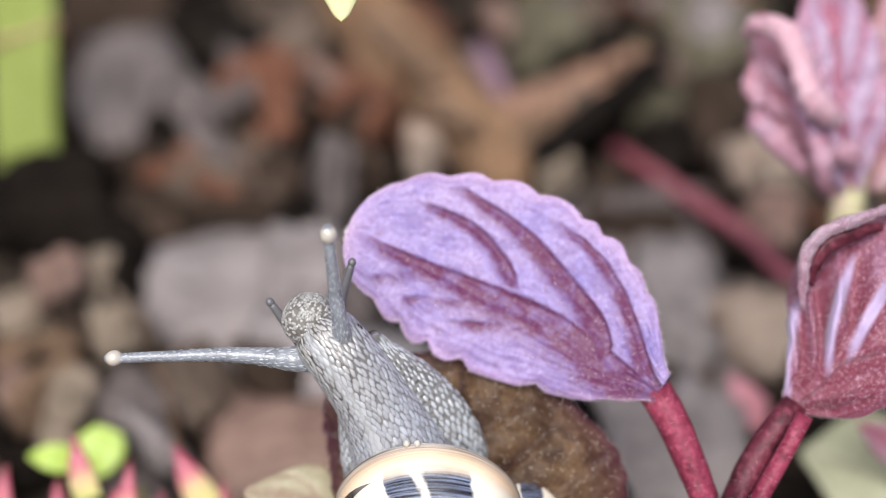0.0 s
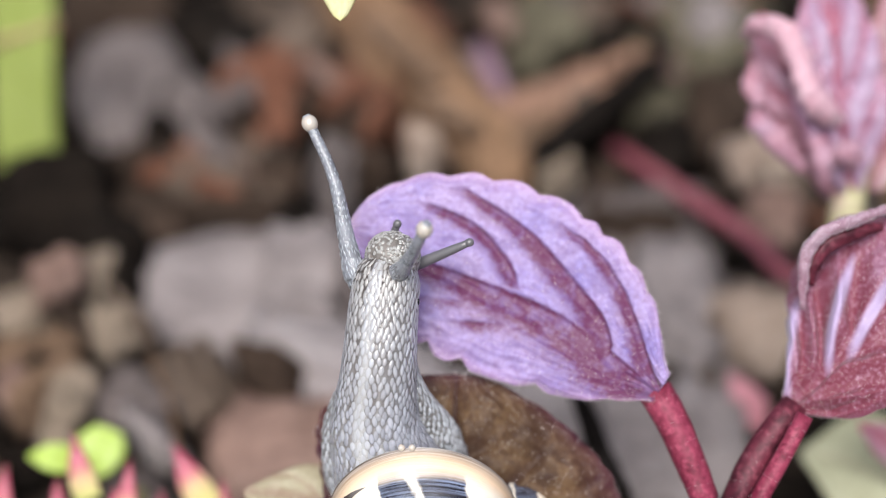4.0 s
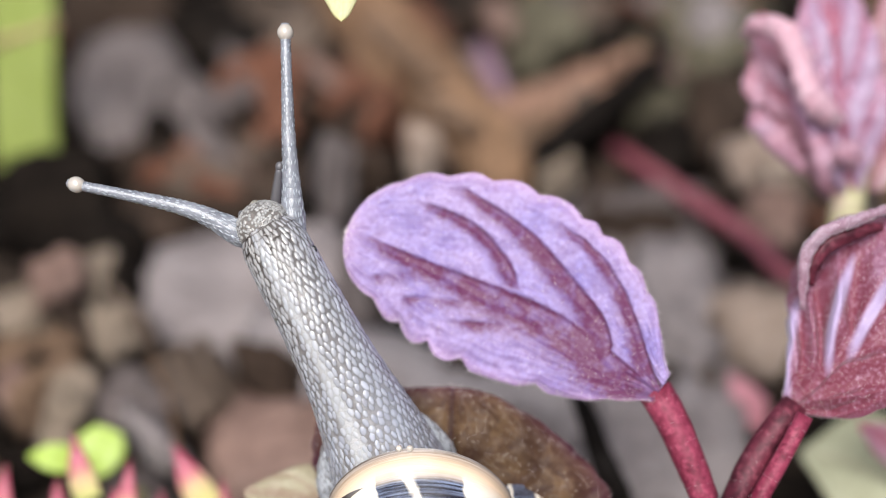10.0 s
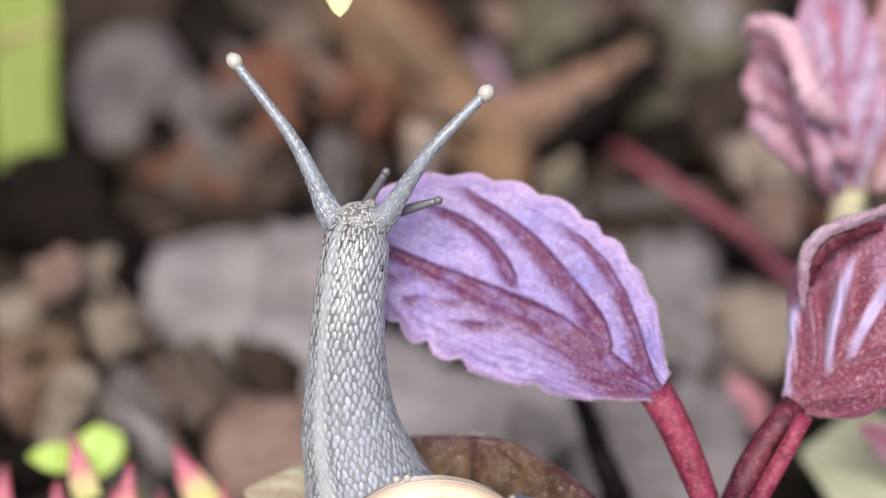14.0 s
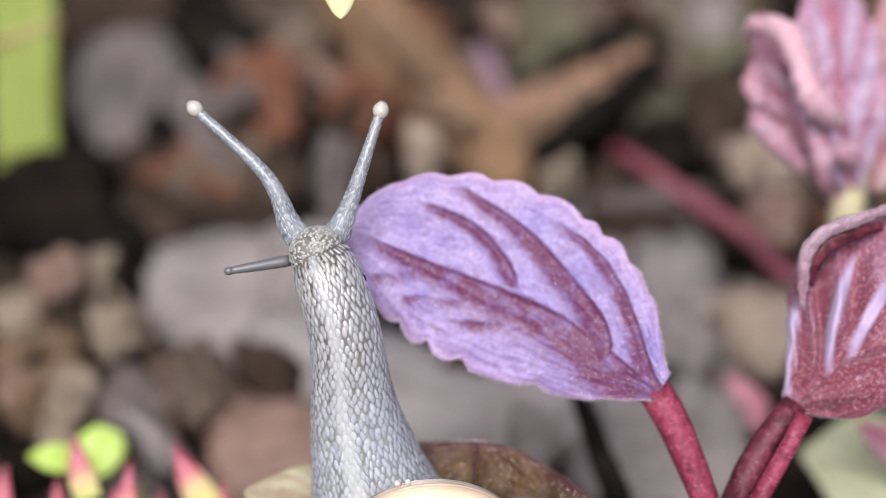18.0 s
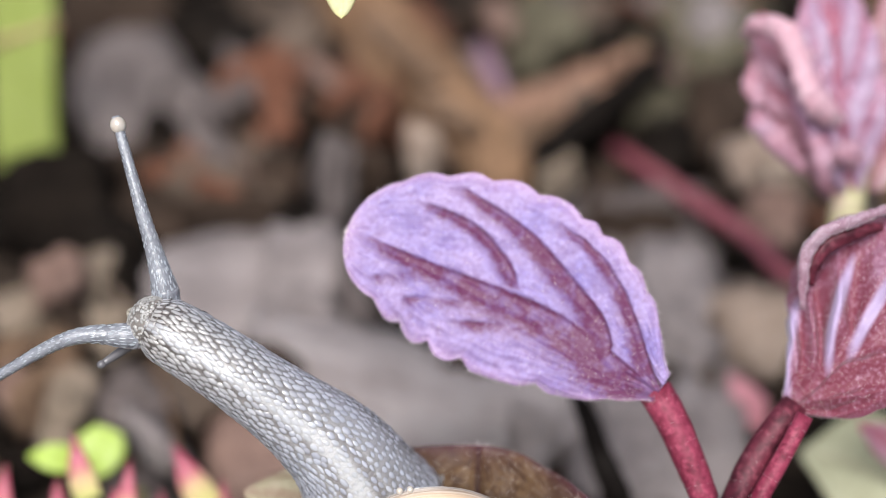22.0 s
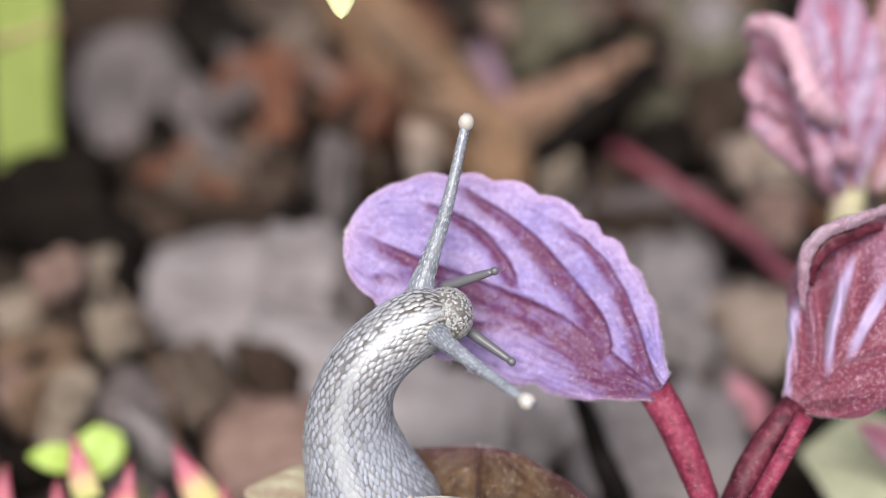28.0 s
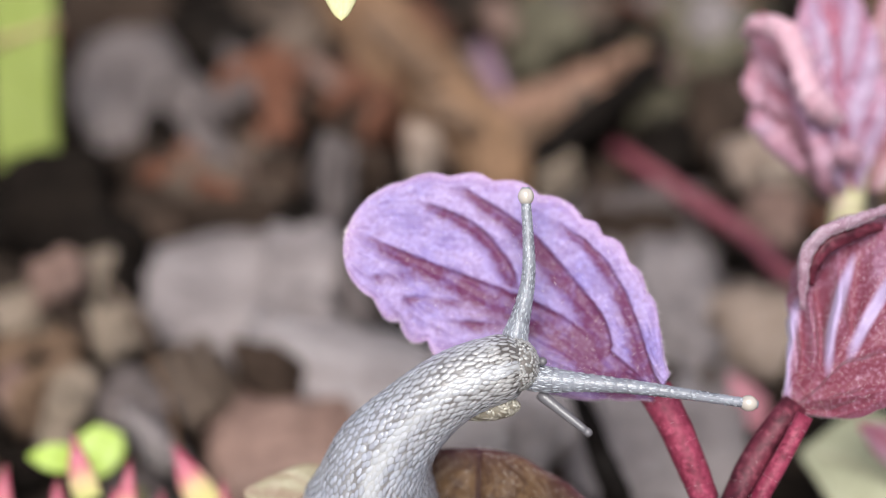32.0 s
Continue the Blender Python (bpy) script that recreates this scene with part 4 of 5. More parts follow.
def ball(name, rx, ry, rz, material, parent, warts=0, wart=(0.15, 0.13, 0.06), rings=20, around=32, seed=1):
    verts, faces, extra = [], [], []
    for i in range(rings + 1):
        th = math.pi * i / rings
        for k in range(around):
            a = 2 * math.pi * k / around
            p = Vector((math.sin(th) * math.cos(a) * rx, math.sin(th) * math.sin(a) * ry, math.cos(th) * rz))
            verts.append(p * MM)
            extra.append(((p.x, p.z + 40, p.y), 0.5, 0.0))
    for i in range(rings):
        for k in range(around):
            j = (k + 1) % around
            faces.append((i * around + k, (i + 1) * around + k, (i + 1) * around + j, i * around + j))
    rnd = random.Random(seed)
    spots = []
    for w in range(warts):
        h = 1 - 2 * (w + rnd.random()) / warts
        a = rnd.uniform(0, 2 * math.pi)
        d = Vector((math.sqrt(1 - h * h) * math.cos(a), math.sqrt(1 - h * h) * math.sin(a), h))
        p = Vector((d.x * rx, d.y * ry, d.z * rz))
        out = Vector((d.x / rx, d.y / ry, d.z / rz)).normalized()
        axis = out.cross(Vector((rnd.uniform(-1, 1), rnd.uniform(-1, 1), rnd.uniform(-1, 1)))).normalized()
        spots.append((p, axis, axis.cross(out), out, wart[0] * rnd.uniform(0.7, 1.2), wart[1] * rnd.uniform(0.8, 1.1), wart[2] * rnd.uniform(0.7, 1.2), (p.x, p.z + 40, p.y), 0.5))
    add_warts(verts, faces, extra, spots)
    return mesh_object(name, verts, faces, material, parent, rest=[e[0] for e in extra], back=[e[1] for e in extra], bead=[e[2] for e in extra])


def neck_radius(s):
    round_off = math.sqrt(1 - 0.72 * max(0.0, (s - 0.9) / 0.1) ** 2)
    return smooth_value([4.9, 4.0, 3.3, 2.72, 2.45, 2.32, 2.15], s) * round_off


def sole_width(f):
    return smooth_value([4.7, 5.0, 5.0, 4.6, 3.9, 3.0, 2.2], f)


def horn_radius(s):
    return smooth_value([0.6, 0.9, 0.68, 0.54, 0.46, 0.40, 0.36, 0.34], s)


def snail():
    g = new("snail")
    g.matrix_basis = SLOPE.copy()
    tagged(g, "grey garden snail with banded cream shell stretching its neck", "snail")
    made = {"root": g, "ring": [], "sole": [], "left": [], "right": []}
    for i in range(RINGS):
        s = i / (RINGS - 1)
        slope = (neck_radius(min(1, s + 0.02)) - neck_radius(max(0, s - 0.02))) / (0.04 * 17)
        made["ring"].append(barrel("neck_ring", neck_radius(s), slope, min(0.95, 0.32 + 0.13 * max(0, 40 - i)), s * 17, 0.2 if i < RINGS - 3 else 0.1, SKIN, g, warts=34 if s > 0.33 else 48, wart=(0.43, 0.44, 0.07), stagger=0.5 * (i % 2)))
    for i in range(SOLES):
        f = i / (SOLES - 1)
        w = sole_width(f)
        made["sole"].append(barrel("foot_ring", w, (sole_width(min(1, f + 0.04)) - sole_width(max(0, f - 0.04))) / (0.08 * 10), 0.75, 100 + f * 10, 0.12, SOLE, g, around=64,
                                   mean=w * 0.6, warts=44, wart=(0.44, 0.46, 0.11), stagger=0.5 * (i % 2), flat=1.25 / w + 0.12))
    bearer = made["ring"][38]
    pore = ball("pore", 0.16, 0.12, 0.3, SPOT, bearer, rings=8, around=12)
    pore.location = Vector((math.sin(radians(97)), -math.cos(radians(97)), 0)) * (neck_radius(38 / 45) - 0.03) * MM
    tagged(pore, "small dark pore")
    made["head"] = tagged(ball("head", 1.85, 1.75, 1.7, HEAD, g, 950, (0.17, 0.14, 0.08), rings=24, around=40), "rounded warty head")
    for side in ("left", "right"):
        for i in range(JOINTS):
            s = i / (JOINTS - 1)
            made[side].append(barrel("tentacle_ring", horn_radius(s), (horn_radius(min(1, s + 0.03)) - horn_radius(max(0, s - 0.03))) / (0.06 * 12),
                                     0.62, s * 12 + (30 if side == "left" else 60), 0.06, HORN, g, 20, 6, mean=0.5,
                                     warts=round(40 * horn_radius(s)), wart=(0.15 + 0.22 * (1 - s) ** 3, 0.42, 0.018 + 0.04 * (1 - s) ** 3)))
        b = tagged(ball("eye_bulb", 0.56, 0.56, 0.62, BULB, g, rings=14, around=20), "pale glassy eye bulb")
        e = ball("eye_spot", 0.13, 0.13, 0.13, SPOT, b, rings=8, around=12)
        e.location = (0, -0.00016, 0.00043)
        made[side + "_eye"] = b
        lo = barrel("lower_tentacle", 0.35, -0.04, 2.1, 80, 0.04, DARK_HORN, g, 16, 10, mean=0.4)
        tip = ball("tentacle_tip", 0.30, 0.30, 0.34, DARK_HORN, lo, rings=10, around=14)
        tip.location = (0, 0, 0.0021)
        made[side + "_low"] = lo
    made["lip"] = tagged(ball("mouth_fold", 0.95, 1.0, 2.5, MOUTH, g, 260, (0.3, 0.12, 0.06)), "yellowish fold under the head")
    made["shell"] = shell(g)
    return made


def shell(g):
    """A coiled banded shell; its mouth opens up the slope to let the neck out."""
    verts, faces, across, along = [], [], [], []
    steps, around, turns = 340, 56, 3.6
    for i in range(steps + 1):
        f = 1 - (1 - i / steps) ** 2
        back_turn = (1 - f) * turns * 2 * math.pi
        k = math.exp(-0.115 * back_turn)
        a = -back_turn + 0.87
        centre = Vector((13.5 * (1 - k), -6.4 * k * math.cos(a), 6.4 * k * math.sin(a)))
        radial = Vector((0, -math.cos(a), math.sin(a)))
        r = 6.3 * k * (1 + 0.035 * max(0.0, (f - 0.996) / 0.004) ** 2)
        for j in range(around):
            b = 2 * math.pi * j / around
            p = centre + radial * math.cos(b) * r + Vector((1, 0, 0)) * math.sin(b) * r * (1.0 - 0.06 * math.cos(b))
            verts.append(p * MM)
            across.append((j / around + 0.5) % 1.0)
            along.append(f)
    n = len(verts)
    for i in range(steps):
        for j in range(around):
            q = (j + 1) % around
            faces.append((i * around + j, i * around + q, (i + 1) * around + q, (i + 1) * around + j))
    # the lip turns inwards
    last = steps * around
    for depth, shrink in ((0.15, 0.95), (1.6, 0.9)):
        at = Vector((0, 0, 0))
        for j in range(around):
            at += Vector(verts[last + j])
        at /= around
        start = len(verts)
        back_way = Vector((0, -math.sin(0.87), -math.cos(0.87)))
        for j in range(around):
            verts.append(at + (Vector(verts[steps * around + j]) - at) * shrink + back_way * depth * MM)
            across.append((j / around + 0.5) % 1.0)
            along.append(1.0)
        prev = steps * around if depth < 1 else start - around
        for j in range(around):
            q = (j + 1) % around
            faces.append((prev + j, prev + q, start + q, start + j))
    ob = mesh_object("shell", verts, faces, SHELL, g, across=across, along=along)
    for x in (-1.35, -0.65):
        bead = ball("bead", 0.24, 0.2, 0.24, BULB, ob, rings=10, around=14)
        bead.location = Vector((x, -8.4, 9.85)) * MM
        tagged(bead, "tiny glassy white bead on the lip")
    return tagged(ob, "glossy cream shell with dark brown bands")


ground()
bark_chip(-23.13, 43.8, 5.5, 23.03, 17.39, 3.5, 10, 8)
bark_chip(-4.02, 29.32, 7, 35.97, 11.61, 4, -21, 12)
bark_chip(-16.35, 21.98, 5, 14.11, 11.48, 4, 6, 4)
bark_chip(34.4, 38.2, 7, 10.2, 10.6, 4, 13, 11)
bark_chip(23.93, 35.87, 4, 15.3, 11.54, 3, 0, 8)
bark_chip(22.51, 20.4, 8, 15.62, 15.26, 4, 3, 8)
bark_chip(38.81, 102.57, 5, 13.36, 14.15, 3, 7, 5)
bark_chip(-24.54, 107.47, 3, 11.66, 9.66, 3, 8, 0)
bark_chip(-49.34, 110.72, 3, 16.69, 7.34, 3, 6, 1)
bark_chip(-41.62, 84.12, 5, 30.11, 14.13, 4, -75, 0)
bark_chip(-47.99, 110.98, 4, 19.18, 13.46, 4, 5, 3)
bark_chip(-32.80, 100.03, 7, 18.42, 9.18, 4, -49, 6)
bark_chip(-22.44, 102.31, 6, 14.69, 11.58, 5, -20, 9)
bark_chip(-24.96, 83.97, 9, 9.53, 5.77, 5, 37, 2)
bark_chip(-18.92, 79.83, 9, 12.52, 3.54, 5, -71, 2)
bark_chip(-19.45, 75.25, 8, 6.53, 5.06, 4, 11, 4)
bark_chip(-23.68, 82.78, 5, 7.51, 9.25, 4, 5, 3)
bark_chip(-29.49, 70.37, 9, 12.03, 4.88, 5, -65, 0)
bark_chip(-26.43, 88.15, 8, 7.09, 5.48, 4, -18, 0)
bark_chip(-16.51, 78.34, 10, 6.28, 3.82, 4, -66, 6)
bark_chip(-11.64, 81.99, 8, 17.81, 6.12, 5, 64, 1)
bark_chip(-10.32, 72.25, 7, 13.41, 6.44, 5, 60, 3)
bark_chip(-17.58, 68.93, 7, 9.93, 5.59, 4, 74, 6)
bark_chip(-1.56, 94.47, 9, 20.10, 3.42, 5, -73, 2)
bark_chip(-2.20, 62.35, 11, 4.20, 4.42, 6, -40, 11)
bark_chip(-12.68, 56.29, 11, 4.26, 7.99, 6, 21, 0)
bark_chip(-8.16, 63.23, 8, 5.34, 5.32, 4, -48, 3)
bark_chip(-36.92, 66.05, 8, 6.54, 6.28, 5, 14, 3)
bark_chip(-27.93, 59.50, 8, 11.04, 4.70, 5, -25, 9)
bark_chip(-26.45, 56.93, 11, 6.57, 1.73, 3, -25, 2)
bark_chip(-25.38, 61.63, 9, 4.99, 4.09, 4, 42, 4)
bark_chip(-35.03, 71.59, 9, 4.85, 5.02, 4, 59, 6)
bark_chip(-22.12, 66.58, 7, 12.23, 5.78, 5, -59, 9)
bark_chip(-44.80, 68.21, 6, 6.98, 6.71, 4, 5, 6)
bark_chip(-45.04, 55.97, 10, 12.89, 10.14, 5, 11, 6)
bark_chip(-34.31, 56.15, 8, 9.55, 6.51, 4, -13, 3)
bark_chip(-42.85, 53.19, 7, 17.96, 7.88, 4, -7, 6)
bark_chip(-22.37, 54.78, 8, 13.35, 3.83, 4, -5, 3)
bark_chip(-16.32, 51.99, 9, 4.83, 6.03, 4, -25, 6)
# black piece in place of the shaded gap left of the grey slab
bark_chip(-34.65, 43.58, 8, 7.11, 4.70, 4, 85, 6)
bark_chip(-42.79, 42.67, 6, 16.16, 6.82, 4, 43, 5)
bark_chip(-42.66, 34.32, 7, 8.75, 3.22, 4, 26, 1)
bark_chip(-40.81, 27.89, 7, 9.30, 4.84, 4, 44, 1)
bark_chip(-25.61, 26.94, 9, 9.15, 4.62, 4, -56, 9)
bark_chip(-17.11, 29.41, 8, 7.02, 4.72, 4, -29, 3)
bark_chip(-22.65, 29.42, 7, 6.92, 2.65, 4, -75, 9)
bark_chip(-34.11, 33.46, 10, 4.64, 4.55, 5, 13, 5)
bark_chip(-37.78, 24.56, 8, 9.32, 3.99, 4, 86, 5)
bark_chip(-42.68, 26.35, 9, 3.69, 3.86, 5, -12, 4)
bark_chip(-31.02, 27.45, 6, 8.36, 6.01, 4, -32, 0)
bark_chip(-27.67, 19.66, 8, 6.75, 3.32, 4, -50, 8)
bark_chip(-40.74, 29.74, 8, 5.58, 2.54, 3, -47, 6)
bark_chip(12.94, 100.57, 7, 10.76, 11.50, 4, 32, 10)
bark_chip(11.61, 90.13, 8, 6.64, 5.16, 4, 43, 10)
bark_chip(23.00, 104.59, 6, 10.38, 8.92, 4, -24, 9)
bark_chip(22.34, 90.61, 9, 6.26, 9.99, 4, -17, 6)
bark_chip(37.52, 102.18, 5, 12.67, 18.30, 4, -42, 10)
bark_chip(13.88, 75.88, 11, 14.75, 5.92, 5, 28, 7)
bark_chip(22.40, 80.64, 11, 8.10, 3.19, 4, 39, 7)
bark_chip(11.25, 68.97, 10, 5.77, 5.15, 5, 12, 1)
bark_chip(26.90, 80.77, 10, 11.71, 3.55, 4, 49, 4)
bark_chip(27.15, 77.36, 9, 8.93, 3.43, 4, 33, 10)
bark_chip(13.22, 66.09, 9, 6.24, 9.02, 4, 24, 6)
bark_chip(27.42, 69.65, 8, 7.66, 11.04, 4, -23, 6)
bark_chip(35.59, 80.33, 6, 10.80, 12.73, 4, -58, 3)
bark_chip(19.87, 60.32, 8, 4.63, 6.99, 4, -24, 3)
# chip standing in for a pale yellow-green leaf piece
bark_chip(37.97, 62.75, 11, 8.07, 6.41, 4, -2, 11)
bark_chip(13.15, 56.28, 12, 5.23, 2.16, 4, 38, 5)
bark_chip(23.95, 57.43, 8, 13.99, 3.59, 4, 7, 0)
bark_chip(22.14, 52.14, 9, 9.69, 1.90, 4, -4, 3)
bark_chip(24.10, 52.01, 7, 12.42, 5.20, 4, 8, 0)
bark_chip(38.11, 54.93, 8, 6.66, 6.25, 4, -16, 4)
bark_chip(26.44, 29.18, 6, 6.97, 3.79, 3, -8, 9)
bark_chip(25.60, 42.22, 8, 8.20, 13.97, 4, 0, 8)
# dark piece added as the soft shadow below the purple leaf
bark_chip(1.36, 28.56, 8, 8.30, 5.43, 3, -20, 3)
bark_chip(8.92, 22.01, 8, 5.42, 9.06, 4, -2, 8)
bark_chip(33.81, 90.56, 6, 6.55, 8.14, 4, 13, 10)
bark_chip(-8.17, 82.31, 6, 15.25, 3.16, 4, -74, 2)
bark_chip(26.62, 93.64, 12, 9.70, 2.35, 4, -63, 2)
bark_chip(3.31, 101.57, 7, 7.98, 4.57, 4, 59, 3)
bark_chip(8.12, 98.38, 9, 6.97, 3.69, 4, -67, 4)
bark_chip(25.96, 84.83, 13, 8.66, 1.85, 4, 53, 10)
bark_chip(-11.08, 79.51, 10, 9.17, 4.38, 4, -56, 2)
bark_chip(-8.01, 72.38, 10, 9.57, 3.08, 4, 65, 2)
bark_chip(-19.65, 62.08, 9, 7.38, 4.33, 4, -29, 3)
bark_chip(-29.15, 61.92, 9, 6.05, 3.16, 4, -41, 2)
bark_chip(-13.83, 88.69, 9, 7.85, 4.04, 4, 38, 3)
bark_chip(26.51, 49.09, 7, 9.60, 6.04, 4, -9, 8)
bark_chip(25.71, 35.18, 7, 9.00, 6.16, 4, -55, 8)
bark_chip(-20.98, 73.87, 10, 10.13, 2.44, 4, -60, 2)
bark_chip(17.99, 74.07, 9, 4.99, 4.19, 4, -49, 9)
bark_chip(38.03, 99.90, 8, 7.28, 7.31, 4, -58, 8)
bark_chip(40.19, 61.27, 8, 7.36, 4.55, 4, -9, 9)
bark_chip(-41.38, 40.88, 11, 5.99, 3.70, 4, 38, 4)
bark_chip(-38.29, 35.90, 9, 7.02, 3.38, 4, -30, 3)
bark_chip(-31.93, 35.47, 9, 6.12, 2.66, 4, -45, 9)
bark_chip(21.66, 72.60, 13, 15.99, 3.10, 4, 54, 6)
bark_chip(-20.27, 80.56, 12, 6.73, 2.36, 3, 61, 2)
bark_chip(-15.49, 79.90, 12, 8.72, 2.00, 3, -55, 4)
bark_chip(-17.69, 73.08, 12, 6.18, 2.06, 3, 54, 3)
bark_chip(-24.52, 77.88, 11, 5.62, 2.24, 3, -40, 0)
bark_chip(-12.51, 75.22, 12, 6.98, 2.47, 3, 50, 2)
bark_chip(-20.59, 69.24, 11, 5.94, 2.34, 3, 44, 2)
bark_chip(-11.09, 70.94, 11, 5.05, 2.11, 3, 47, 3)
bark_chip(-33.05, 60.22, 11, 5.43, 1.80, 3, 22, 2)
bark_chip(16.05, 18.73, 7, 8.24, 8.04, 3, -5, 8)
bark_chip(-15.56, 46.31, 9, 8.50, 10.13, 3, 4, 8)
bark_chip(-15.11, 38.34, 9, 7.90, 5.04, 3, 10, 8)
bark_chip(-9.89, 43.82, 8, 12.52, 3.78, 4, -79, 0)
bark_chip(-31.46, 78.57, 8, 8.77, 6.78, 4, -34, 0)
litter()
branch()
purple_plant()
pink_plant()
BRONZE = bronze_leaf()
olive_leaf()
dry_stalk()
fallen_leaf()
seedling()
succulent()
BUD = bud()
grass()
dry_grass()
twig()
curled_twig()
SNAIL = snail()


# ---- what moves ----
ROWS = {}
# how far the back of the neck is turned aside, in degrees
SWING_TIMES = (0, 2, 6, 9, 12, 12.5, 13, 14, 16.5, 17, 18, 19, 21, 25.5, 27.5, 28, 32)
SWINGS = (-22, -28, -10, -18, -18, -35, -48, -38, -34, -26, -12, 4, 2, 0, -8, -10, 0)
# how far the snout is pushed out of the neck's end
SNOUT_TIMES = (0, 2, 6, 7, 8, 9, 10, 11, 12, 14, 17, 18, 19, 20, 21, 22, 25.5, 28, 30, 32)
SNOUT = (0.2, 0.0, -0.2, -0.8, -0.3, -0.2, -0.6, -0.9, -0.7, -0.7, -1.0, -0.3, 0.9, 0.6, -0.2, -0.8, -1.0, -0.3, -0.7, -0.8)
# how far the foot's edge reaches up the neck, as a share of it, and how far it is pushed aside
FLANK_TIMES = (0, 1, 2, 3, 3.5, 5.5, 6, 7, 8, 9, 12, 12.5, 19, 25.5, 28, 32)
FLANK_REACH = (0.75, 0.72, 0.68, 0.64, 0.62, 0.46, 0.42, 0.4, 0.39, 0.38, 0.36, 0.12, 0.08, 0.06, 0.05, 0.05)
FLANK_SHIFT = (0.8, 0.8, 0.8, 0.7, 0.6, 0.1, -0.1, -0.3, -0.3, -0.3, -0.3, 0.5, 0.5, 0.5, 0.5, 0.5)


def crawl(t, neck, left, right, low_left, low_right):
    """One pose of the snail, in millimetres on the slope: points along the neck to the head, along both eye tentacles, and along both short ones."""
    def row(ob, m):
        ROWS.setdefault(ob.name, (ob, []))[1].append((t, m))

    def placed(p, x, y, z):
        m = Matrix((x, y, z)).transposed().to_4x4()
        m.translation = Vector(p) * MM
        return m

    mids = curve_points(neck, RINGS)
    swing = float(np.interp(t, SWING_TIMES, SWINGS))
    for i, ob in enumerate(SNAIL["ring"]):
        z = (mids[min(i + 1, RINGS - 1)] - mids[max(i - 1, 0)]).normalized()
        y = (Vector((0, 1, 0)) - z * z.y).normalized()
        m = placed(mids[i], y.cross(z), y, z)
        row(ob, m @ pose(0, 0, 0, 0, 0, swing))
    reach, shift = np.interp(t, FLANK_TIMES, FLANK_REACH), np.interp(t, FLANK_TIMES, FLANK_SHIFT)
    for i, ob in enumerate(SNAIL["sole"]):
        q = reach * i / (SOLES - 1) * (RINGS - 1)
        k = min(int(q), RINGS - 2)
        at = mids[k].lerp(mids[k + 1], q - k)
        z = (mids[k + 1] - mids[k]).normalized()
        y = (Vector((0, 1, 0)) - z * z.y).normalized()
        x = y.cross(z)
        row(ob, placed(at + y * 1.1 + x * float(shift) - z * 9 * max(0.0, 0.3 - float(reach)), x, y, z))
    m = m @ pose(0, 0, 0, 0, 0, 0.6 * swing)
    row(SNAIL["head"], m @ Matrix.Translation((0, 0, float(np.interp(t, SNOUT_TIMES, SNOUT)) * MM)))
    turned = smooth_value([0, 0, 1, 1], (t - 29.5) / 2)
    row(SNAIL["lip"], m @ Matrix.Translation((2.85 * MM * turned, (1.0 - 0.6 * turned) * MM, (-1.2 - 1.7 * turned) * MM)))
    root = Vector(neck[-2]) * 0.5 + Vector(neck[-1]) * 0.5
    for side, points in (("left", left), ("right", right)):
        points = (Vector(points[0]).lerp(root, 0.8) + Vector((0, 1.5, 0)), Vector(points[0]) + Vector((0, 0.6, 0)), *points[1:])
        mids = curve_points(points, JOINTS)
        for i, ob in enumerate(SNAIL[side]):
            z = (mids[min(i + 1, JOINTS - 1)] - mids[max(i - 1, 0)]).normalized()
            turn = Vector((0, 0, 1)).rotation_difference(z).to_matrix().to_4x4()
            row(ob, Matrix.Translation(mids[i] * MM) @ turn)
        row(SNAIL[side + "_eye"], Matrix.Translation(mids[-1] * MM) @ turn)
    for side, (a, b) in (("left_low", low_left), ("right_low", low_right)):
        a, b = Vector(a) + Vector((0, 0.8, 0)), Vector(b)
        z = (b - a).normalized()
        turn = Vector((0, 0, 1)).rotation_difference(z).to_matrix().to_4x4()
        row(SNAIL[side], Matrix.Translation((b - z * 2.1) * MM) @ turn)


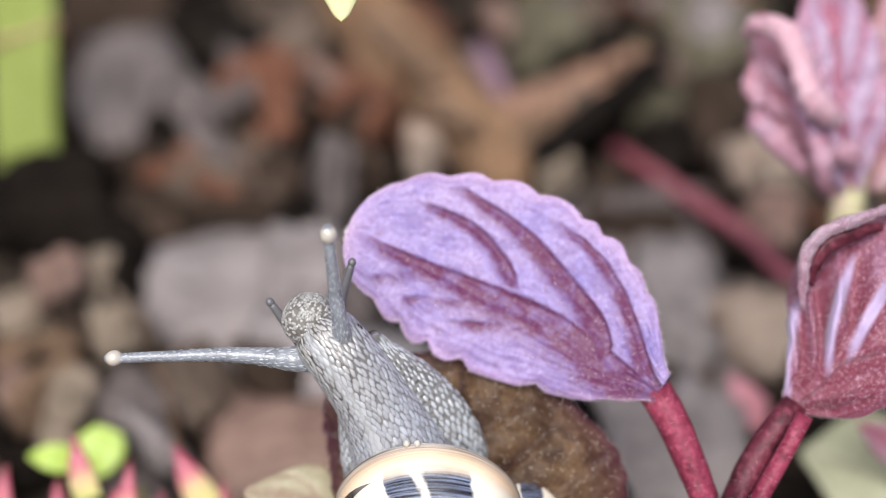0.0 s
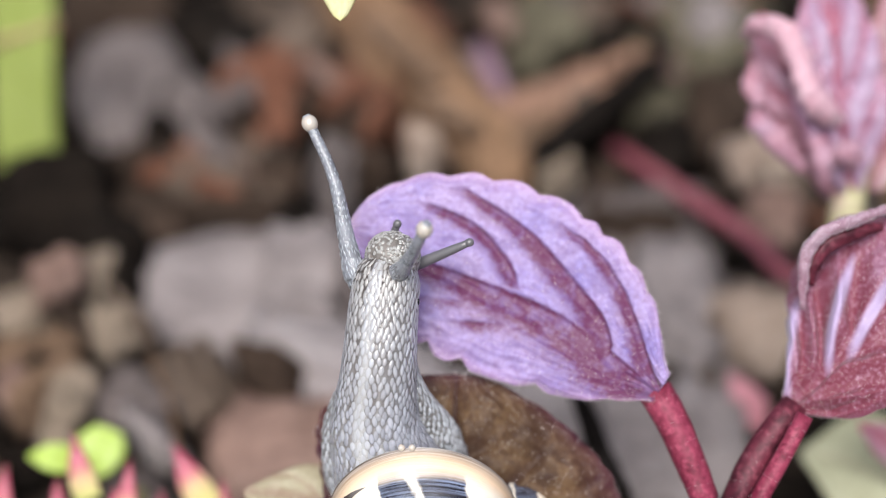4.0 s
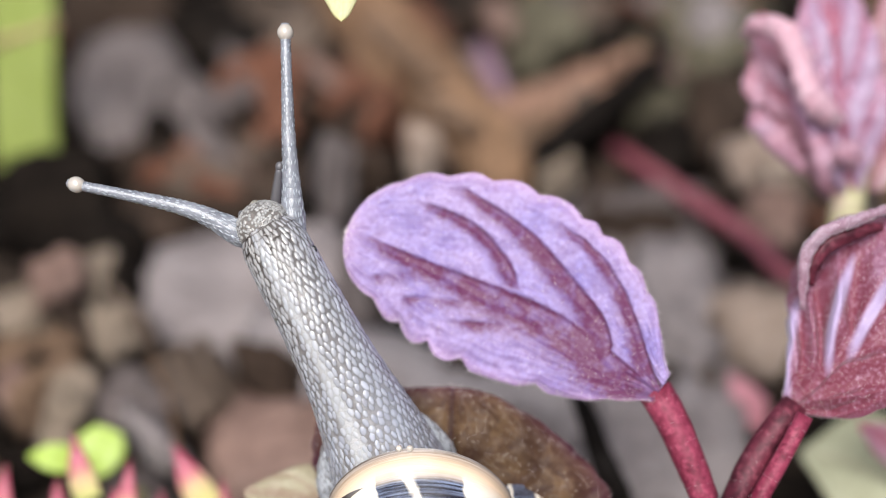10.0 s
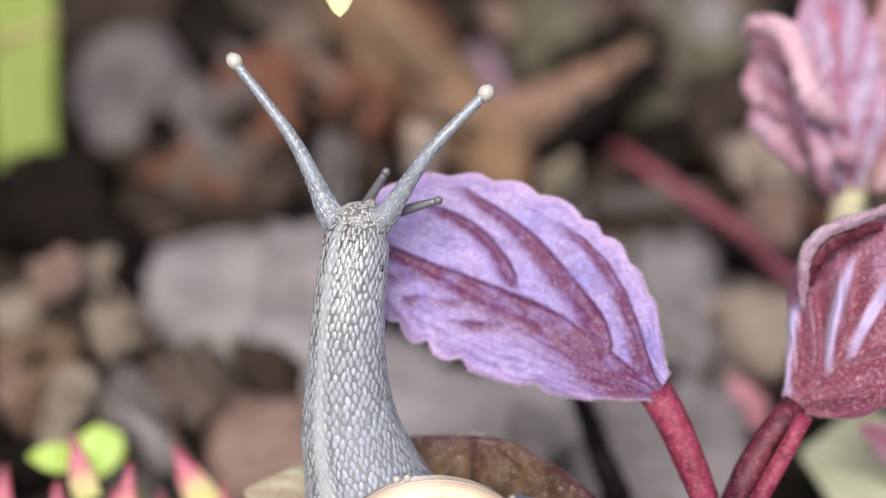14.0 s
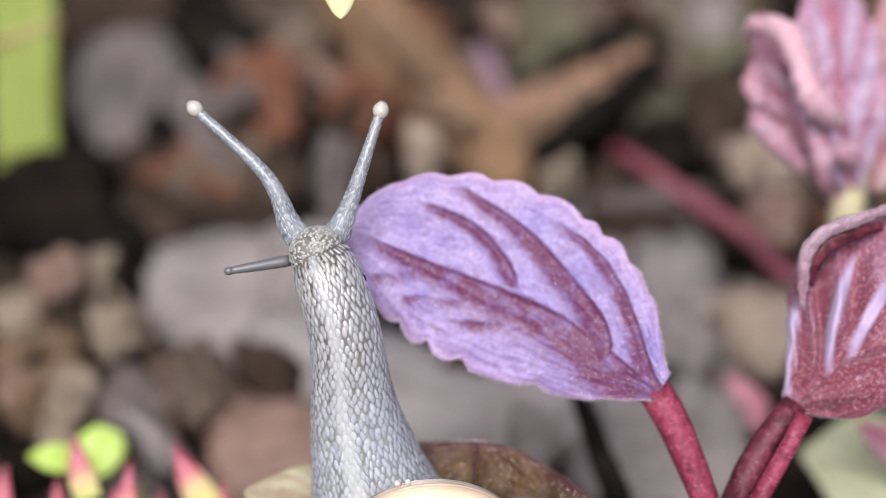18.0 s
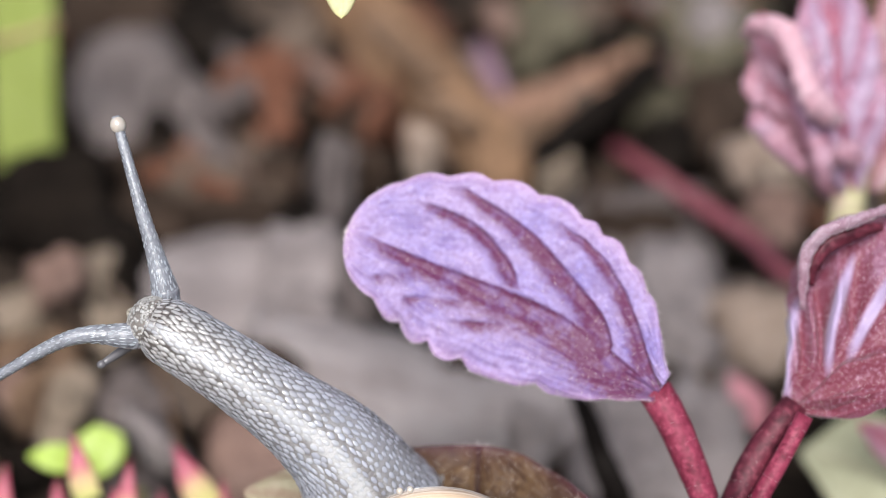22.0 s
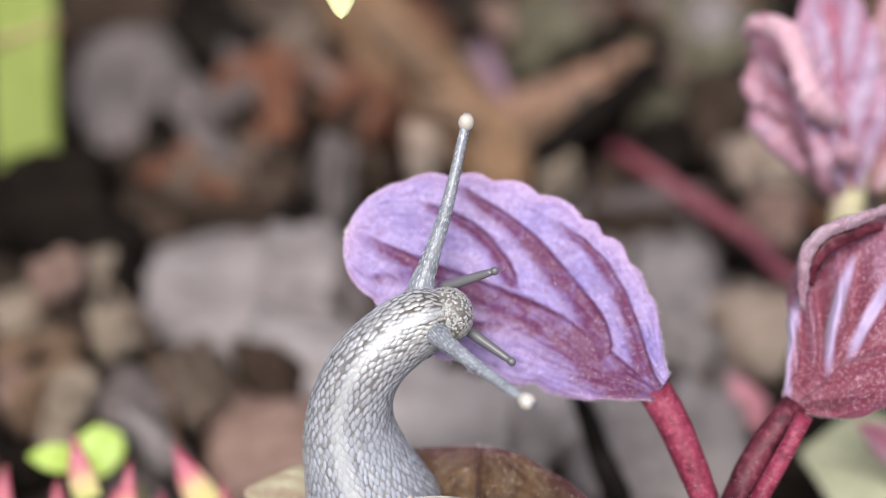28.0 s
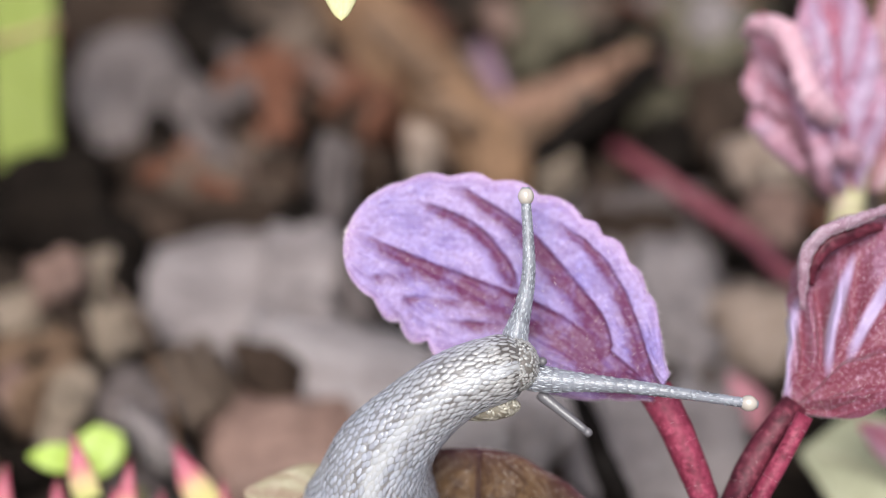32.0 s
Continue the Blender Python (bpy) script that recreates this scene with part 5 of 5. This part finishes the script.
def motions():
    crawl(0, ((-1.77, 4.6, -18.41), (-3.67, 2, -12.46), (-6.28, 0, -8), (-8, 0, -5.89), (-8.95, 0, -4.86)),
          ((-9.34, 0, -7.42), (-14.69, 0, -7.16), (-22.27, 0, -7.39)), ((-6.78, -2, -6.14), (-7.04, -4, -2.53), (-7.28, -6, 0.9)),
          ((-10.68, 0, -5.13), (-11.71, 0, -3.6)), ((-6.92, 1, -3.05), (-6.23, 1, -0.93)))
    crawl(1, ((-2.17, 4.6, -18.41), (-4.06, 2, -12.46), (-6.08, 0, -8.38), (-7.23, 0, -4.94), (-7.81, 0, -3.6)),
          ((-9.53, 0, -5.89), (-14.69, 0, -3.21), (-20.89, 0, -1.03)), ((-5.96, -2, -5.39), (-4.55, -4, -1.43), (-2.5, -5, 3.01)),
          ((-9.53, 0, -2.83), (-9.64, 0, -1.03)), ((-5.13, 0, -1.88), (-3.79, 0, -0.73)))
    crawl(2, ((-2.57, 4.6, -18.41), (-4.65, 2, -12.46), (-5.89, 0, -8), (-6.08, 0, -4.17), (-5.97, 0, -1.95)),
          ((-8.57, 0, -3.41), (-12.02, 0, 1.19), (-15.84, 0, 5.43)), ((-4.46, -2, -3.33), (-2.35, -4, -0.33), (-0.36, -6, 2.19)),
          ((-6.92, 1, -1.31), (-7, 1, -0.15)), ((-2.83, 0, -1.57), (-0.73, 0, -0.73)))
    crawl(3, ((-2.77, 4.6, -18.41), (-4.65, 2, -12.46), (-4.94, 0, -7.61), (-4.74, 0, -3.41), (-4.67, 0, -1.03)),
          ((-7.04, 0, -2.26), (-9.15, 0, 3.1), (-11.59, 0, 7.19)), ((-3.6, -2, -2.4), (-2.64, -4, -0.33), (-1.81, -7, 1.81)),
          ((-5.18, 1, -0.15), (-4.99, 1, 0.81)), ((-2.26, 0, -1.3), (0.61, 0, -0.08)))
    crawl(3.5, ((-2.77, 4.6, -18.41), (-4.65, 2, -12.46), (-4.74, 0, -7.61), (-4.55, 0, -3.02), (-4.29, 0, -0.65)),
          ((-6.73, 0, -1.88), (-8.57, 0, 3.86), (-10.48, 0, 7.54)), ((-3.52, -2, -1.84), (-2.86, -5, -0.33), (-2.41, -7, 1.17)),
          ((-4.49, 1, 0.43), (-4.21, 1, 1.12)), ((-1.76, 0, -0.92), (0.92, 0, 0.34)))
    crawl(5.5, ((-2.97, 4.6, -18.41), (-4.06, 2, -12.46), (-2.83, 0, -6.85), (-1.49, 0, -1.88), (-0.61, 0, 0.61)),
          ((-3.21, 0, -0.73), (-3.79, 0, 5.78), (-5.4, 0, 11.44)), ((-0.52, -2, -1.46), (3.15, -4, 1.32), (7.18, -5, 4.1)),
          ((-0.73, 0, 1.76), (-0.15, 0, 3.48)), ((2.17, 1, 0.5), (4.41, 1, 0.93)))
    crawl(6, ((-2.77, 4.6, -18.41), (-3.81, 2, -12.46), (-3.21, 0, -6.08), (-2.53, 0, -1.11), (-1.76, 0, 1.38)),
          ((-3.79, 0, 0.04), (-6.08, 0, 5.4), (-9.45, 0, 10.29)), ((-0.72, -1, -0.34), (3.22, -2, 3.6), (7.71, -3, 7.82)),
          ((-2.78, 1, 2.55), (-2.82, 1, 4.1)), ((1.01, 1, 1.97), (3.25, 1, 2.55)))
    crawl(7, ((-2.77, 4.6, -18.41), (-4.01, 2, -12.07), (-4.44, 0, -6.08), (-4.44, 0, -0.34), (-4.29, 0, 2.33)),
          ((-5.83, -1, 1.17), (-8.02, -2, 3.78), (-11.07, -4, 6.78)), ((-2.37, 0, 1.76), (0.61, 0, 6.73), (3.98, 0, 12.55)),
          ((-7.11, 1, 3.13), (-8.55, 1, 3.91)), ((-1.89, 1, 3.91), (-1.31, 1, 4.49)))
    crawl(8, ((-2.77, 4.6, -18.41), (-4.40, 2, -12.07), (-5.82, 0, -6.08), (-7.04, 0, -0.73), (-8, 0, 1.88)),
          ((-7.72, -1, 0.42), (-10.15, -3, 2.08), (-12.73, -5, 3.12)), ((-5.82, 0, 1.19), (-4.94, 0, 8.07), (-4.4, 0, 14.5)),
          ((-8.57, 0, 1.57), (-9.34, 0, 1.95)), ((-7.16, 0, 3.48), (-6.85, 0, 5.97)))
    crawl(9, ((-2.77, 4.6, -18.41), (-4.59, 2, -12.46), (-7.42, 0, -6.08), (-9.91, 0, -0.73), (-11.25, 0, 1.57)),
          ((-10.75, -1, -0.34), (-13.86, -3, 1.33), (-18.27, -5, 2.07)), ((-8.88, 0, 0.99), (-9.15, 0, 7.69), (-9.72, 0, 14.12)),
          ((-13.55, 0, 1.26), (-16.53, 0, 1.15)), ((-10.48, 0, 3.1), (-10.6, 0, 5.89)))
    crawl(10, ((-2.77, 4.6, -18.41), (-4.79, 2, -12.85), (-8.19, 0, -5.7), (-11.25, 0, 0.04), (-12.47, 0, 2.03)),
          ((-13.55, 0, 0.99), (-17.37, 0, 2.72), (-24.83, 0, 4.36)), ((-10.29, 0, 1.19), (-10.48, 0, 8.07), (-10.68, 0, 14.66)),
          ((-12.78, 0, 1.95), (-13.55, 0, 2.33)), ((-11.45, 1, 4.1), (-11.17, 1, 5.65)))
    crawl(11, ((-3.37, 4.6, -18.41), (-5.24, 2, -12.85), (-8.19, 0, -5.7), (-10.48, 0, 0.42), (-11.36, 0, 2.72)),
          ((-12.59, 0, 1.76), (-16.22, 0, 4.25), (-23.65, 0, 6.51)), ((-9.41, 0, 2.33), (-8.38, 0, 9.6), (-7.42, 0, 15.54)),
          ((-12.02, 0, 2.72), (-12.32, 0, 3.41)), ((-8.85, 1, 4.29), (-7.58, 1, 5.65)))
    crawl(12, ((-3.57, 4.6, -18.41), (-5.63, 2, -12.85), (-8, 0, -5.7), (-9.53, 0, 0.42), (-9.64, 0, 3.29)),
          ((-11.63, 0, 2.14), (-15.08, 0, 5.78), (-20.82, 0, 9.11)), ((-8.59, -1, 2.5), (-8.39, -2, 7.9), (-7.88, -4, 12.94)),
          ((-10.98, 1, 4.1), (-11.37, 1, 5.07)), ((-7.81, 0, 4.25), (-5.05, 0, 5.89)))
    crawl(12.5, ((-4.97, 4.6, -18.41), (-7.19, 2, -12.07), (-8, 0, -6.08), (-7.23, 0, -2.26), (-6.2, 0, -0.15)),
          ((-9.64, 0, -0.54), (-10.64, -2, 1.16), (-13.3, -3, 1.74)), ((-7.27, -1, 0.04), (-7.01, -2, 5.66), (-6.93, -3, 10.64)),
          ((-7.42, 0, -0.54), (-7.81, 0, -0.15)), ((-4.94, 0, 0.04), (-2.14, 0, 1.65)))
    crawl(13, ((-4.97, 4.6, -18.41), (-6.8, 2, -12.46), (-7.04, 0, -6.85), (-6.2, 0, -2.26), (-5.13, 0, 0.11)),
          ((-7.81, 0, 0.61), (-9.34, 0, 3.67), (-10.79, -2, 6.44)), ((-5.45, -1, 1.17), (-4.46, -2, 5.66), (-3.19, -3, 10.86)),
          ((-5.51, 0, 0.04), (-5.51, 0, 0.42)), ((-3.21, 0, 0.61), (-0.34, 0, 1.95)))
    crawl(14, ((-4.97, 4.6, -18.41), (-6.41, 2, -12.07), (-6.47, 0, -5.7), (-5.97, 0, -0.34), (-5.51, 0, 2.14)),
          ((-7.42, 0, 1.95), (-10.1, 0, 7.31), (-14.12, 0, 12.7)), ((-3.94, -1, 2.12), (-0.9, -2, 6.41), (2.85, -2, 10.34)),
          ((-4.79, 1, 3.91), (-3.91, 1, 5.26)), ((-3.02, 0, 2.53), (-0.34, 0, 3.29)))
    crawl(14.5, ((-4.77, 4.6, -18.41), (-6.02, 2, -12.07), (-5.51, 0, -5.32), (-4.06, 0, -0.34), (-2.76, 0, 2.14)),
          ((-5.32, 0, 2.53), (-6.66, 0, 7.69), (-10.18, 0, 13.93)), ((-2.23, -1, 1.93), (2.5, -1, 4.96), (8.37, -1, 8.63)),
          ((-1.7, 1, 3.98), (-0.93, 1, 4.87)), ((0.04, 0, 2.14), (2.53, 0, 2.14)))
    crawl(16.5, ((-4.37, 4.6, -18.41), (-5.24, 2, -11.68), (-3.98, 0, -5.7), (-1.99, 0, -1.49), (-1.3, 0, -0.34)),
          ((-3.21, 0, 0.61), (-4.74, 0, 5.4), (-8.88, 0, 10.75)), ((0.04, 0, 0.42), (5.2, 0, 2.91), (11.02, 0, 5.51)),
          ((-1.68, 0, -0.34), (-2.37, 0, -0.34)), ((0.62, 1, -0.54), (3.71, 1, -0.54)))
    crawl(17, ((-4.37, 4.6, -18.41), (-5.24, 2, -11.68), (-4.17, 0, -5.32), (-3.29, 0, -1.11), (-3.14, 0, 0.04)),
          ((-4.94, 0, 1.19), (-6.66, 0, 5.4), (-11.56, 0, 11.14)), ((-1.11, 0, 0.61), (2.91, 0, 3.86), (7.5, 0, 6.62)),
          ((-5.63, 2, -0.55), (-7.19, 2, -0.55)), ((-0.94, 2, 0.04), (0.7, 2, 0.04)))
    crawl(18, ((-4.57, 4.6, -18.41), (-6.02, 2, -11.68), (-6.66, 0, -5.7), (-8, 0, -1.3), (-8.76, 0, 0.04)),
          ((-10.29, 0, 1.38), (-12.02, 0, 5.01), (-16.8, 0, 9.49)), ((-6.85, 0, 1.76), (-5.51, 0, 5.4), (-4.21, 0, 9.38)),
          ((-11.25, 0, -0.92), (-14.5, 0, -1.49)), ((-7.42, 0, 0.04), (-7.04, 0, 0.42)))
    crawl(19, ((-4.77, 4.6, -18.41), (-6.41, 2, -11.68), (-8.95, 0, -6.08), (-12.4, 0, -2.26), (-14.5, 0, -1.11)),
          ((-14.54, -1, 0.04), (-15.34, -3, 1.89), (-18.56, -5, 3.23)), ((-12.9, 0, 0.99), (-13.35, 0, 5.01), (-12.86, 0, 7.88), (-11.06, 0, 7)),
          ((-16.42, 0, -2.26), (-19.74, 0, -3.48)), ((-13.93, 0, -0.34), (-14.69, 0, 0.04)))
    crawl(19.5, ((-4.77, 4.6, -18.41), (-6.8, 2, -12.07), (-9.72, 0, -6.85), (-13.55, 0, -3.02), (-15.27, 0, -1.61)),
          ((-14.54, -1, -1.86), (-16.82, -3, -1.45), (-19.29, -6, -1.76)), ((-13.16, 0, -0.34), (-12.4, 0, 2.72), (-10.68, 0, 5.4), (-8.69, 0, 5.28)),
          ((-17.57, -1, -2.42), (-20.48, -1, -2.8)), ((-15.65, 0, 0.23), (-15.73, 0, 1.49)))
    crawl(20, ((-4.77, 4.6, -18.41), (-6.8, 2, -12.85), (-10.48, 0, -7.23), (-15.08, 0, -3.41), (-17.18, 0, -2.07)),
          ((-16.43, -1, -3.18), (-20.53, -3, -3.3), (-26.61, -4, -4.07)), ((-14.89, 0, -1.11), (-13.16, 0, 1.57), (-11.63, 0, 3.67), (-9.96, -2, 5.66)),
          ((-19.67, 0, -2.26), (-22.54, 0, -2.53)), ((-16.8, 0, 0.04), (-17.76, 0, 2.03)))
    crawl(20.5, ((-4.77, 4.6, -18.41), (-7.19, 2, -13.24), (-12.02, 0, -8), (-17.76, 0, -4.55), (-19.86, 0, -3.41)),
          ((-19.46, -1, -5.07), (-23.38, -2, -5.58), (-29.37, -2, -7.83)), ((-17.18, 0, -2.26), (-16.42, 0, 1.57), (-16.02, -1, 5.45)),
          ((-21.96, 0, -4.55), (-24.26, 0, -5.05)), ((-19.86, 0, -1.88), (-21.31, 0, 0.61)))
    crawl(21, ((-4.77, 4.6, -18.41), (-7.58, 2, -13.24), (-13.16, 0, -8), (-18.9, 0, -4.74), (-20.82, 0, -3.71)),
          ((-20.6, -1, -5.26), (-24.76, -1, -5.64), (-31.53, 0, -8.38)), ((-18.71, 0, -2.45), (-19.29, 0, 1.95), (-20.62, 0, 7.12)),
          ((-22.73, 0, -5.7), (-24.26, 0, -6.54)), ((-20.82, 0, -1.88), (-21.85, 0, -0.23)))
    crawl(22, ((-4.77, 4.6, -18.41), (-7.58, 2, -13.64), (-13.55, 0, -8.76), (-18.71, 0, -5.51), (-20.36, 0, -4.74)),
          ((-20.79, -1, -5.83), (-25.14, -1, -6.02), (-31.72, 0, -9.53)), ((-18.9, 0, -3.02), (-20.43, 0, 2.72), (-22, 0, 8.38)),
          ((-21.77, 0, -6.85), (-23.11, 0, -7.81)), ((-20.43, 0, -4.55), (-20.62, 0, -4.55)))
    crawl(23, ((-4.77, 4.6, -18.41), (-7.97, 2, -14.03), (-13.55, 0, -9.53), (-18.71, 0, -6.85), (-20.13, 0, -6.54)),
          ((-20.79, -1, -7.53), (-25.14, -1, -8.67), (-31.91, 0, -13.74)), ((-19.48, 0, -4.94), (-21.58, 0, 1.19), (-23.76, 0, 6.81)),
          ((-21.39, 0, -8.76), (-23, 0, -10.41)), ((-20.05, 0, -6.47), (-20.24, 0, -6.47)))
    crawl(24, ((-4.77, 4.6, -18.41), (-7.97, 2, -14.03), (-12.4, 0, -9.53), (-16.42, 0, -6.28), (-17.56, 0, -5.51)),
          ((-18.9, 0, -6.28), (-23.88, 0, -6.08), (-29.69, 0, -8.49)), ((-16.91, 0, -4.17), (-17.37, 0, 2.33), (-17.56, 0, 8.76)),
          ((-18.71, 0, -7.61), (-19.67, 0, -8.46)), ((-15.81, 1, -4.21), (-14.93, 1, -2.98)))
    crawl(25, ((-4.77, 4.6, -18.41), (-7.97, 2, -14.03), (-11.63, 0, -9.53), (-15.08, 0, -6.28), (-16.03, 0, -5.51)),
          ((-17.37, 0, -6.08), (-22.35, 0, -5.32), (-28.66, 0, -6.85)), ((-15.27, 0, -4.17), (-14.5, 0, 2.72), (-13.58, 0, 8.72)),
          ((-17.37, 0, -7.81), (-18.52, 0, -8.84)), ((-14.27, 1, -4.6), (-13.11, 1, -3.63)))
    crawl(25.5, ((-4.77, 4.6, -18.41), (-7.58, 2, -13.64), (-11.25, 0, -9.15), (-14.69, 0, -5.51), (-15.54, 0, -4.48)),
          ((-16.99, 0, -5.32), (-21.96, 0, -3.98), (-28.16, 0, -4.4)), ((-14.69, 0, -3.41), (-13.55, 0, 2.72), (-12.36, 0, 8.99)),
          ((-17.18, 0, -6.66), (-18.06, 0, -7.23)), ((-13.69, 1, -3.83), (-12.53, 1, -2.28)))
    crawl(26.5, ((-5.17, 4.6, -18.41), (-7.19, 2, -12.85), (-9.34, 0, -7.61), (-9.91, 0, -3.79), (-9.34, 0, -1.49)),
          ((-11.82, 0, -1.88), (-13.55, 0, 3.48), (-16.61, 0, 8.46)), ((-8.77, -2, -2.21), (-5.28, -4, 0.04), (-2.29, -6, 2.19)),
          ((-8.57, 0, -1.11), (-7.81, 0, -0.73)), ((-7.04, 0, -1.49), (-5.89, 0, 0.04)))
    crawl(27.5, ((-5.17, 4.6, -18.41), (-7.58, 2, -12.07), (-8, 0, -7.61), (-5.89, 0, -3.98), (-3.41, 0, -2.07)),
          ((-6.28, 0, -2.26), (-5.32, 0, 3.86), (-5.2, 0, 10.06)), ((-3.85, -3, -4.41), (-0.5, -6, -6.42), (1.79, -8, -7.85)),
          ((-2.83, 0, -0.15), (-1.49, 0, 1.26)), ((-1.49, 0, -3.79), (1.38, 0, -4.36)))
    crawl(28, ((-4.97, 4.6, -18.41), (-6.41, 2, -12.46), (-5.32, 0, -8.19), (-2.26, 0, -5.32), (0.61, 0, -4.36)),
          ((-1.68, 0, -3.41), (0.23, 0, 2.72), (1.57, 0, 8.57)), ((-0.15, -3, -5.89), (2.76, -5, -7.94), (5.25, -7, -9.54)),
          ((1.76, 0, -2.07), (3.48, 0, -1.49)), ((2.72, 0, -6.28), (4.63, 0, -7.61)))
    crawl(29, ((-4.97, 4.6, -18.41), (-5.04, 2, -13.24), (-1.88, 0, -8.57), (2.91, 0, -7.04), (5.59, 0, -6.66)),
          ((4.25, 0, -5.13), (6.73, 0, 0.42), (8.95, 0, 5.74)), ((4.35, -2, -8.2), (8.65, -4, -9.49), (12.98, -5, -10.77)),
          ((6.73, 0, -5.24), (8.27, 0, -5.32)), ((6.9, 1.2, -8.2), (8.95, 1, -11.06)))
    crawl(29.5, ((-4.97, 4.6, -18.41), (-4.65, 2, -13.24), (-0.73, 0, -8.95), (3.86, 0, -7.42), (6.54, 0, -7.04)),
          ((5.2, 0, -5.32), (7.69, 0, 0.04), (9.34, 0, 5.97)), ((5.53, -1, -8.29), (10.97, -3, -9.23), (17.08, -3, -10.12)),
          ((7.69, 0, -6.01), (8.84, 0, -5.82)), ((7.88, 0, -9.15), (10.37, 0, -11.25)))
    crawl(30, ((-4.97, 4.6, -18.41), (-4.06, 2, -13.24), (0.04, 0, -9.34), (4.63, 0, -7.42), (6.93, 0, -7.04)),
          ((5.78, 0, -5.32), (6.93, 0, 0.04), (7.58, 0, 6.73)), ((6.29, -1, -7.91), (11.96, -1, -8.29), (18.86, -1, -8.41)),
          ((7.5, 0, -6.08), (8.19, 0, -6.01)), ((8.27, 0, -9.15), (11.02, 0, -10.68)))
    crawl(31, ((-5.27, 4.6, -18.41), (-3.87, 2, -13.44), (0.04, 0, -9.34), (4.06, 0, -6.85), (5.78, 0, -6.28)),
          ((4.44, 0, -4.94), (4.82, 0, 0.04), (3.9, 0, 7.69)), ((6.16, 0, -7.04), (12.86, 0, -6.08), (20.51, 0, -5.01)),
          ((6.35, 0, -6.08), (6.73, 0, -6.08)), ((7.31, 0, -7.81), (10.18, 0, -8.49)))
    crawl(32, ((-5.07, 4.6, -18.41), (-3.87, 2, -13.83), (0.04, 0, -9.72), (4.06, 0, -8), (5.59, 0, -7.81)),
          ((4.82, 0, -6.47), (5.78, 0, -1.88), (5.62, 0, 3.56)), ((5.97, 0, -8.76), (12.86, 0, -9.34), (20.7, 0, -10.45)),
          ((6.35, 0, -7.61), (6.73, 0, -7.61)), ((7.12, 0, -10.29), (9.8, 0, -12.4)))
    for ob, rows in ROWS.values():
        walk(ob, rows)
    sag = ((0, 0, -0.4), (2, -0.35, -1.6), (6, -0.5, -2.3), (9, -0.7, -2.9), (12, -0.8, -3.3), (12.5, 0.8, -6.0), (14, 0.8, -6.4), (19, 1.0, -7.0),
           (25, 1.2, -7.2), (32, 1.2, -7.4))
    walk(BRONZE, [(t, SLOPE @ Matrix.Translation((x * MM, 0, z * MM))) for t, x, z in sag])
    sway = ((0, 0, 0), (2, 0, 0), (3, 0.12, 0.1), (3.5, -0.1, 0), (5.5, 0, 0.25), (6, 0, 0), (12, 0, 0), (12.5, 0.1, 0.28), (14, -0.1, 0.28), (14.5, 0.2, 0.15), (16.5, 0.2, 0.1),
            (17, 0.1, 0.25), (18, -0.05, 0.15), (19, 0, 0.3), (20, 0.05, 0.3), (22, 0, 0.2), (24, 0.1, 0.25), (25, 0.15, 0.4), (25.5, 0, 0.2), (27.5, 0.1, 0.3), (28, 0, 0.15), (30, 0, 0.1), (32, 0, 0.05))
    walk(BUD, [(t, SLOPE @ Matrix.Translation((x * MM, 0, z * MM))) for t, x, z in sway])
    lower = ((0, 0.0, 0.0, 0), (2, -0.2, -0.2, 0), (12, -0.5, -0.4, 0), (12.5, 0.6, -1.75, -7), (14.5, 0.7, -2.1, -8), (19, 0.8, -2.5, -8), (21, 0.9, -2.8, -8), (25.5, 0.9, -2.9, -8),
             (27.5, 0.9, -3.4, -8), (32, 0.2, -3.6, -8))
    walk(SNAIL["shell"], [(t, pose((-1.05 + x) * MM, 6.0 * MM, (-22.7 + z) * MM, 0, tilt, 0)) for t, x, z, tilt in lower])


motions()
